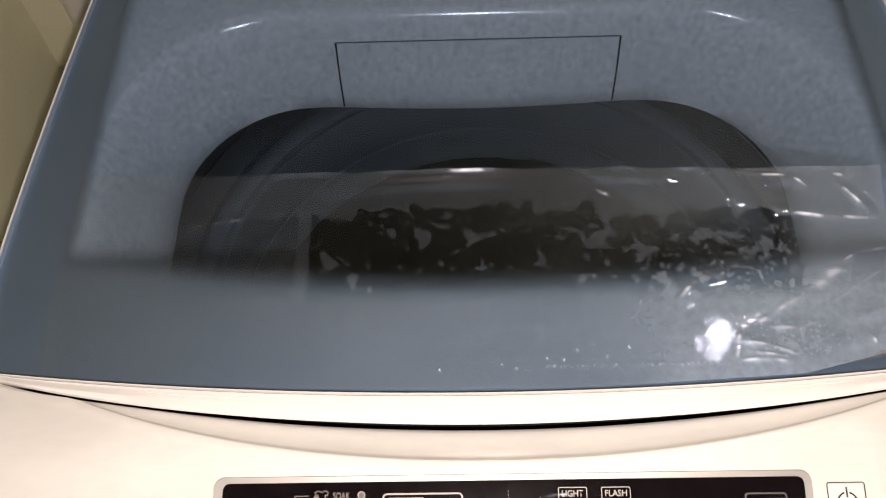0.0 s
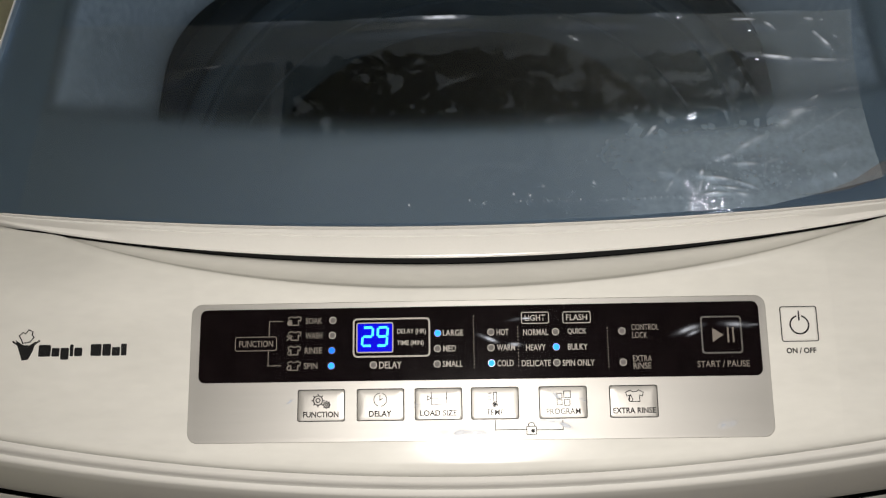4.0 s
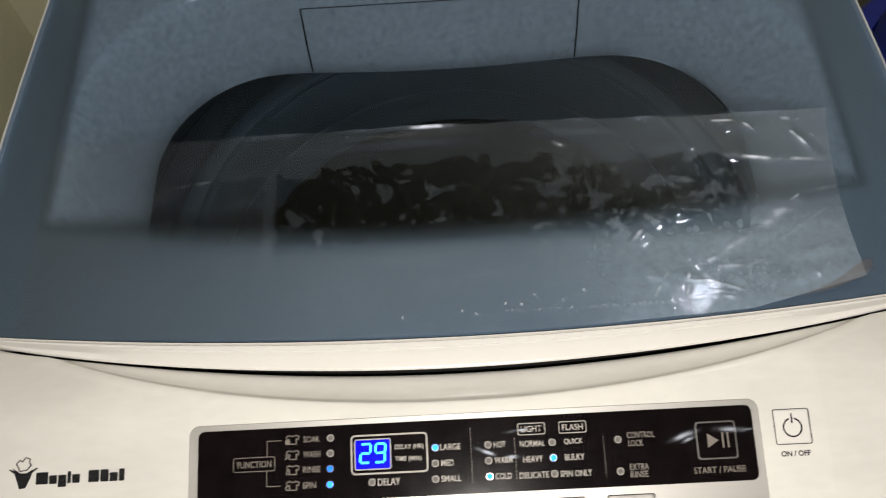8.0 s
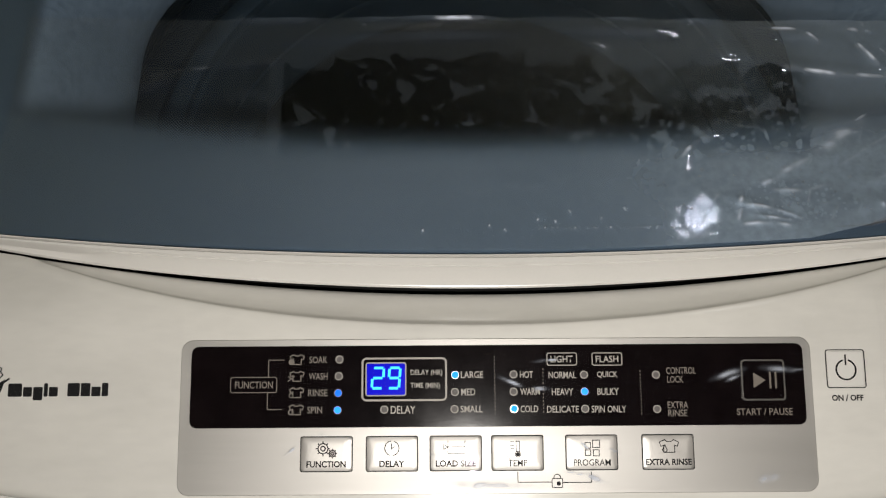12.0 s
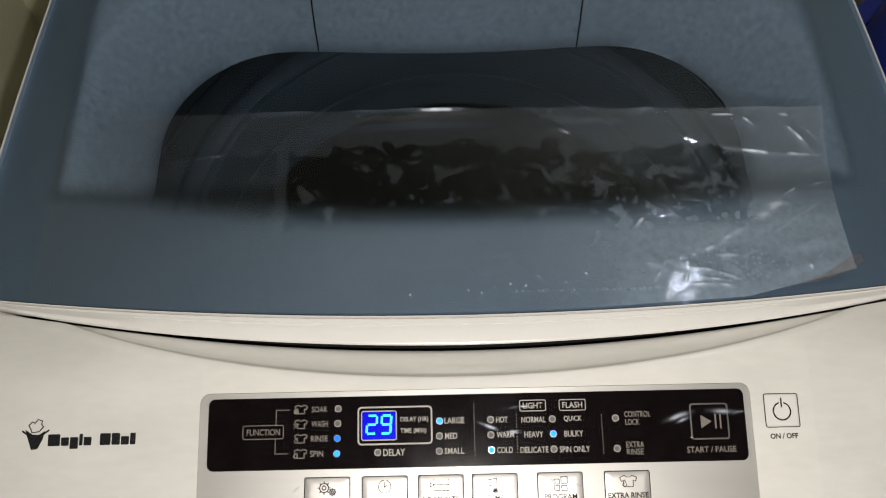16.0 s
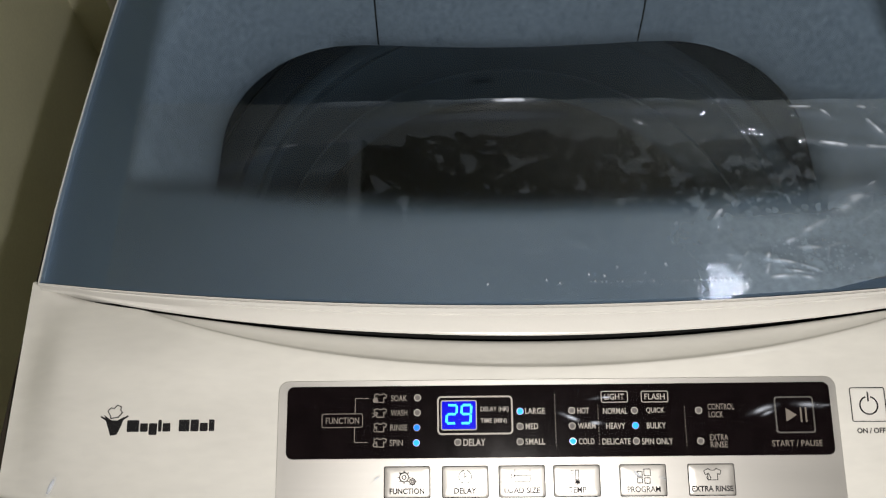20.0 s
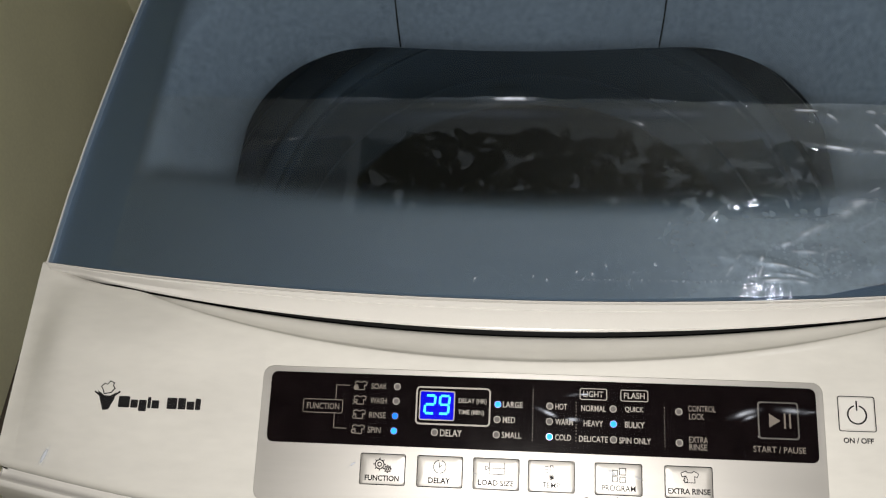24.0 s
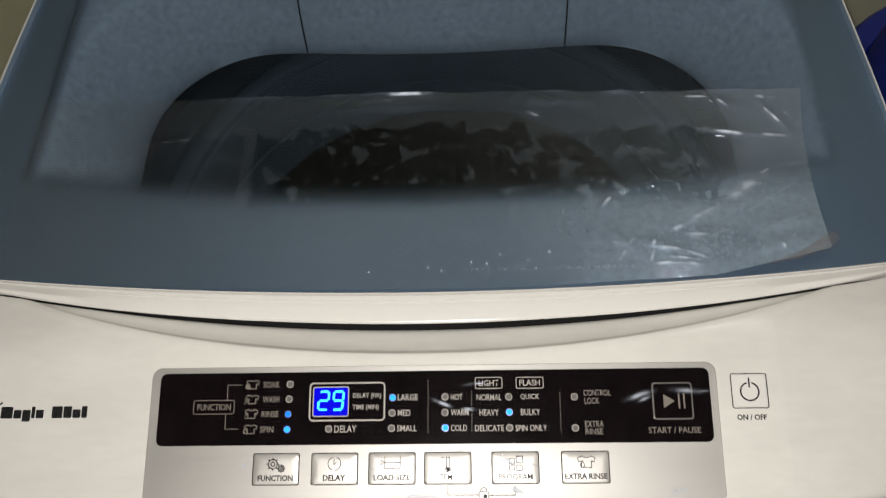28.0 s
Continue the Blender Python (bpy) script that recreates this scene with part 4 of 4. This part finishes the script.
CREASES = ((0.086, 0.084, 0.099, 0.102, 0.004, 0.0007), (0.118, 0.074, 0.145, 0.100, 0.0035, 0.0007), (0.145, 0.100, 0.176, 0.116, 0.004, 0.0008), (0.176, 0.116, 0.2, 0.119, 0.004, 0.0007),
           (0.136, 0.160, 0.168, 0.156, 0.0035, 0.0014), (0.181, 0.156, 0.195, 0.133, 0.003, 0.0012), (0.138, 0.141, 0.19, 0.133, 0.004, 0.0010), (-0.19, 0.122, -0.135, 0.141, 0.004, 0.0012),
           (-0.07, 0.160, 0.02, 0.161, 0.004, 0.0020), (0.03, 0.163, 0.1, 0.161, 0.004, 0.0014), (0.15, 0.083, 0.17, 0.098, 0.003, 0.0006), (0.1, 0.070, 0.125, 0.062, 0.003, 0.0006),
           (0.165, 0.075, 0.2, 0.082, 0.004, 0.0007), (0.09, 0.074, 0.105, 0.060, 0.003, 0.0005), (-0.12, 0.155, -0.05, 0.160, 0.005, 0.0012), (0.095, 0.098, 0.125, 0.108, 0.004, 0.0006),
           (0.128, 0.088, 0.158, 0.108, 0.003, 0.0006), (-0.135, 0.141, -0.09, 0.146, 0.004, 0.0008), (0.155, 0.062, 0.198, 0.070, 0.004, 0.0007), (0.10, 0.150, 0.135, 0.146, 0.004, 0.0008))
# sharp folds, their highlights painted in white: start, end, half-width, strength
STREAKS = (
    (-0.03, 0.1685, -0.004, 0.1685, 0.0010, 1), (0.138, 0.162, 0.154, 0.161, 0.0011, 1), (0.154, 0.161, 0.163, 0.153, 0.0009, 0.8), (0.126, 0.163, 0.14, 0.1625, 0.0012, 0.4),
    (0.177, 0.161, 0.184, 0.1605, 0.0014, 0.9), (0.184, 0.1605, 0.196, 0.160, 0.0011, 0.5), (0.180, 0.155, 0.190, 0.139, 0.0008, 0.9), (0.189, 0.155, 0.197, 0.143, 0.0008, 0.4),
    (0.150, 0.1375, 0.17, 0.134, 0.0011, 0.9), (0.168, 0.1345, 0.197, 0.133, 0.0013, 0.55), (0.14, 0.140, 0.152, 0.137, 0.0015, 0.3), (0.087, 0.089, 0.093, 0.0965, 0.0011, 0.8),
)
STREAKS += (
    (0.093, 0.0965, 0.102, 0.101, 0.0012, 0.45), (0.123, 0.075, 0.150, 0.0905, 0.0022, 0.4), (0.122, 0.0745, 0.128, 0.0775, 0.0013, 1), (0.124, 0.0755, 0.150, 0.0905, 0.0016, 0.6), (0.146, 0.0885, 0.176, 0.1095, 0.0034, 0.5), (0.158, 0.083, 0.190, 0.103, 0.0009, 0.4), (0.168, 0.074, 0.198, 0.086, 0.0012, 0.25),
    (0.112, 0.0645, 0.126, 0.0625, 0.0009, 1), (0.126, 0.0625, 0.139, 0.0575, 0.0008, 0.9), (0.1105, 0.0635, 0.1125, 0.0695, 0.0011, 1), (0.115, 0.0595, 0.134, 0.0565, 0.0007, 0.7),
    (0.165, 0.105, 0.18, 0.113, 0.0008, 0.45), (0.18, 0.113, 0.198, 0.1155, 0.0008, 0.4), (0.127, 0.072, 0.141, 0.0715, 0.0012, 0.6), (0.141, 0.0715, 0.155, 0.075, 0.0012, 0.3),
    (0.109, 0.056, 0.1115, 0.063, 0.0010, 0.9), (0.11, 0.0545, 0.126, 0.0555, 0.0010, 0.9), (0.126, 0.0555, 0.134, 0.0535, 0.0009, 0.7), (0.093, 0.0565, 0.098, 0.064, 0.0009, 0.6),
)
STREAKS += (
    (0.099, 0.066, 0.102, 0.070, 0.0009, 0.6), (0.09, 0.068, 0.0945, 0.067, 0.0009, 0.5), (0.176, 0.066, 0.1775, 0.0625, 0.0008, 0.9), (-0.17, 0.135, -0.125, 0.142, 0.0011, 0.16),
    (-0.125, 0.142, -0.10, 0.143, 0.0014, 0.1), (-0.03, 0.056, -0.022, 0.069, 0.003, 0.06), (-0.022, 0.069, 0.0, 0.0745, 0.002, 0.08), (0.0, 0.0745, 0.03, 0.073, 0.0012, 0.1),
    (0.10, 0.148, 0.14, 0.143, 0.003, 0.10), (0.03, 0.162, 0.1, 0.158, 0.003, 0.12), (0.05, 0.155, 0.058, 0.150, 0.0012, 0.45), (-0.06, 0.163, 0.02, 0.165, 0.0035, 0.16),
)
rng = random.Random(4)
# short painted glints over the loose end and along the top edge
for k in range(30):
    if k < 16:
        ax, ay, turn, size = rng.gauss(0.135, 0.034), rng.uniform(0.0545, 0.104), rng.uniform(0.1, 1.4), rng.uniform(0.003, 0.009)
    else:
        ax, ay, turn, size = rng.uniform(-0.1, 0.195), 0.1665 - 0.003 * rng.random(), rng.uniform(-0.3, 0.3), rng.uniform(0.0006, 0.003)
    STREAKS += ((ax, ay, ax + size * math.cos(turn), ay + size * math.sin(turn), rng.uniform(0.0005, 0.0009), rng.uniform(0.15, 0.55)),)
# a dotted line of painted glints along the weld of the film
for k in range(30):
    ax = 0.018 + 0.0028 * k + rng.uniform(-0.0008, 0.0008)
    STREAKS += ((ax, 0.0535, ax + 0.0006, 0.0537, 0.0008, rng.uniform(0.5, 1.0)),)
# single bright dots, painted as glints on the film
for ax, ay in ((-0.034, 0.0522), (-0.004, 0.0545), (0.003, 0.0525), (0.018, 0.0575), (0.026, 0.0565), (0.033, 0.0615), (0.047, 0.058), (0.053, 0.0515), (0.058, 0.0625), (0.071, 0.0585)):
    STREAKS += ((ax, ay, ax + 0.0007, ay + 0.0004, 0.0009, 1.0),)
# each strong fold's painted highlight has a paler, wider flank
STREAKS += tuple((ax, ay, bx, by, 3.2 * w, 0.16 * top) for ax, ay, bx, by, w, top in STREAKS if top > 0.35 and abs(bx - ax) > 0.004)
FX, FY = 700, 200
film_bm = bmesh.new()
film_glint = []
grid = []
for j in range(FY + 1):
    row = []
    for i in range(FX + 1):
        s, v = i / FX, j / FY
        x = -0.231 + (0.2 + 0.231 + 0.005 * v * v - 0.003 * math.sin(3 * v)) * s
        low = max(glass_front(x - CX) + 0.002, 0.0475 + 0.25 * (x - 0.14))
        y = low + (0.170 - 0.003 * s - 0.001 * math.sin(9 * s) - low) * v
        h = 0.0007 + 0.0005 * noise.noise((x * 30, y * 30, 2.0)) + 0.0005
        pale = 0.0
        for ax, ay, bx, by, w, top in CREASES:
            k = ridge(x, y, ax, ay, bx, by, w)
            h += top * k
            pale = max(pale, 0.05 * k ** 4 * top / 0.0012)
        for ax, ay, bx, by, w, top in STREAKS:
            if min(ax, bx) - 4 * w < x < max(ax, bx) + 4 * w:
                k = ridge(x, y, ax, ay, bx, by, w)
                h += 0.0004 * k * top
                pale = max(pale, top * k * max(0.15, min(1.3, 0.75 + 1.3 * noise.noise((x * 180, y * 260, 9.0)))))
        film_glint.append(min(pale, 1.0))
        h += 0.0011 * math.exp(-((x - 0.108) ** 2 + (y - 0.056) ** 2) / 0.03 ** 2)
        spot = math.exp(-((x - 0.115) ** 2 + (y - 0.066) ** 2) / 0.028 ** 2)
        h += 0.00010 * spot * (noise.noise((x * 210, y * 210, 5.0)) + 0.8 * noise.noise((x * 520, y * 430, 1.0)))
        h += 0.0022 * (max(0.0, v - 0.965) / 0.035) ** 2 * max(0.0, 0.35 + 1.3 * noise.noise((x * 38, 0.3, 7.0)))
        row.append(film_bm.verts.new((x, y, LID + max(h, 0.0002))))
    grid.append(row)
for j in range(FY):
    for i in range(FX):
        film_bm.faces.new((grid[j][i], grid[j][i + 1], grid[j + 1][i + 1], grid[j + 1][i]))
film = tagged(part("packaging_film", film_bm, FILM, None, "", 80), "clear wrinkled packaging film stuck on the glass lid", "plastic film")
film.data.attributes.new("crease", "FLOAT", "POINT").data.foreach_set("value", film_glint)

foil_bm = bmesh.new()
PCREASE = ((0.012, -0.0074, 0.030, -0.0062, 0.0007, 0.0008), (0.095, -0.0165, 0.106, -0.0125, 0.0012, 0.0008), (0.122, -0.0122, 0.1325, -0.0108, 0.0008, 0.0009), (-0.003, -0.0125, 0.012, -0.0185, 0.0012, 0.0009), (0.012, -0.0185, 0.024, -0.019, 0.0012, 0.0006), (0.088, -0.016, 0.108, -0.010, 0.002, 0.0008), (0.108, -0.010, 0.132, -0.012, 0.002, 0.0006),
           (-0.03, -0.058, 0.03, -0.060, 0.003, 0.0007), (0.03, -0.052, 0.05, -0.06, 0.002, 0.0006), (0.105, -0.058, 0.12, -0.055, 0.003, 0.0006),
           (-0.092, -0.047, -0.084, -0.041, 0.0010, 0.0009), (-0.078, -0.036, -0.072, -0.038, 0.0008, 0.0008), (-0.034, -0.045, -0.020, -0.047, 0.0009, 0.0008), (0.030, -0.038, 0.040, -0.046, 0.0010, 0.0009),
           (0.044, -0.043, 0.054, -0.047, 0.0009, 0.0007), (0.020, -0.052, 0.045, -0.056, 0.0010, 0.0008), (-0.002, -0.045, 0.010, -0.050, 0.0009, 0.0008))
QX, QY = 330, 80
# white along the creases: streak highlights painted into the foil
foil_glint = []
grid = []
for j in range(QY + 1):
    row = []
    for i in range(QX + 1):
        x, y = -0.1325 + 0.265 * i / QX, -0.0605 + 0.0625 * j / QY
        h = 0.0022 + 0.0002 * noise.noise((x * 60, y * 60, 3.0))
        pale = 0.0
        for ax, ay, bx, by, w, top in PCREASE:
            k = ridge(x, y, ax, ay, bx, by, w)
            h += top * k
            pale = max(pale, 1.5 * k ** 3 * top / 0.0009 * (0.3 + 1.2 * abs(noise.noise((x * 150, y * 150, 9.0)))))
        foil_glint.append(min(pale, 1.0))
        row.append(foil_bm.verts.new((x, y, h)))
    grid.append(row)
for j in range(QY):
    for i in range(QX):
        foil_bm.faces.new((grid[j][i], grid[j][i + 1], grid[j + 1][i + 1], grid[j + 1][i]))
foil = tagged(part("protective_foil", foil_bm, FOIL, None, "", 80), "clear protective foil over the control panel", "plastic film")
foil.matrix_basis = panel.matrix_basis.copy()
foil.data.attributes.new("crease", "FLOAT", "POINT").data.foreach_set("value", foil_glint)

# small air bubbles caught under the film
bub_bm = bmesh.new()
rings = []
for q, h in ((1.0, 0.0), (0.85, 0.28), (0.55, 0.48), (0.2, 0.58)):
    rings.append([bub_bm.verts.new((q * math.cos(math.pi * i / 5), q * math.sin(math.pi * i / 5), h)) for i in range(10)])
for a, b in zip(rings, rings[1:]):
    for i in range(10):
        bub_bm.faces.new((a[i], a[(i + 1) % 10], b[(i + 1) % 10], b[i]))
bub_bm.faces.new(rings[-1])
bubble = part("air_bubble", bub_bm, AIR, film, "", 80)
fold_bm = bmesh.new()
fold_pts = ((0.150, 0.0527), (0.168, 0.0545), (0.184, 0.0605), (0.199, 0.0700), (0.2035, 0.0715), (0.2045, 0.0665), (0.198, 0.0615), (0.182, 0.0560), (0.168, 0.0535))
fold_bm.faces.new([fold_bm.verts.new((x, y, LID + 0.0022 + 0.0006 * math.sin(x * 400))) for x, y in fold_pts])
bmesh.ops.solidify(fold_bm, geom=fold_bm.faces[:], thickness=0.0002)
part("folded_corner", fold_bm, FOLD, film, "tan folded film corner")
bubble.matrix_basis = Matrix.LocRotScale((0.1, 0.06, LID + 0.0014), None, (0.0008, 0.0008, 0.0008))
for k in range(170):
    if k < 34:
        x, y, r = 0.022 + k * 0.0024, 0.0535 + 0.0006 * math.sin(k), 0.0005
    elif k < 110:
        x, y, r = rng.gauss(0.118, 0.022), rng.gauss(0.068, 0.009), rng.uniform(0.0004, 0.0013)
    else:
        x, y, r = rng.uniform(-0.05, 0.19), rng.uniform(0.108, 0.150), rng.uniform(0.0003, 0.0009)
    if y < 0.046 or x > 0.19:
        continue
    more = bubble.copy()
    scene.collection.objects.link(more)
    more.matrix_basis = Matrix.LocRotScale((x, y, LID + 0.0014), Euler((0, 0, rng.uniform(0, 6))), (r, r * rng.uniform(0.7, 1.0), r))


def fascia_film(x0, x1, creases):
    """A clear sheet over the white fascia beside the panel."""
    bm, nx, ny, rows, marks = bmesh.new(), 140, 90, [], []
    for j in range(ny + 1):
        row = []
        for i in range(nx + 1):
            x = x0 + (x1 - x0) * i / nx
            u = x - CX
            y0, y1 = brow(u) + 0.004, groove(u) - 0.006
            y = y0 + (y1 - y0) * j / ny
            h = 0.0009 + 0.0003 * noise.noise((x * 26, y * 60, 3.0)) + 0.00012 * noise.noise((x * 70, y * 150, 1.0))
            pale = 0.0
            for ax, ay, bx, by, w, top in creases:
                k = ridge(x, y, ax, ay, bx, by, w)
                h += top * k
                # narrow creases carry a glint painted in white
                pale = max(pale, 0.9 * k if w < 0.002 else 0.0)
            marks.append(pale)
            row.append(bm.verts.new((x, y, plane(y, u) + h)))
        rows.append(row)
    for j in range(ny):
        for i in range(nx):
            bm.faces.new((rows[j][i], rows[j][i + 1], rows[j + 1][i + 1], rows[j + 1][i]))
    sheet = tagged(part("protective_foil", bm, FOIL, None, "", 80), "clear wrinkled protective foil on the white fascia", "plastic film", "foils on the washing machine")
    sheet.data.attributes.new("crease", "FLOAT", "POINT").data.foreach_set("value", marks)
    return sheet


foil["group"] = "foils on the washing machine"
fascia_film(-0.262, -0.137, ((-0.247, -0.050, -0.243, -0.040, 0.0012, 0.0008), (-0.24, 0.0, -0.2, 0.004, 0.004, 0.0004), (-0.2, -0.035, -0.16, -0.03, 0.005, 0.0004), (-0.235, -0.02, -0.2, -0.028, 0.004, 0.0003)))
fascia_film(0.164, 0.246, ((0.18, -0.03, 0.22, -0.024, 0.005, 0.0004), (0.19, -0.005, 0.235, 0.0, 0.004, 0.0004)))
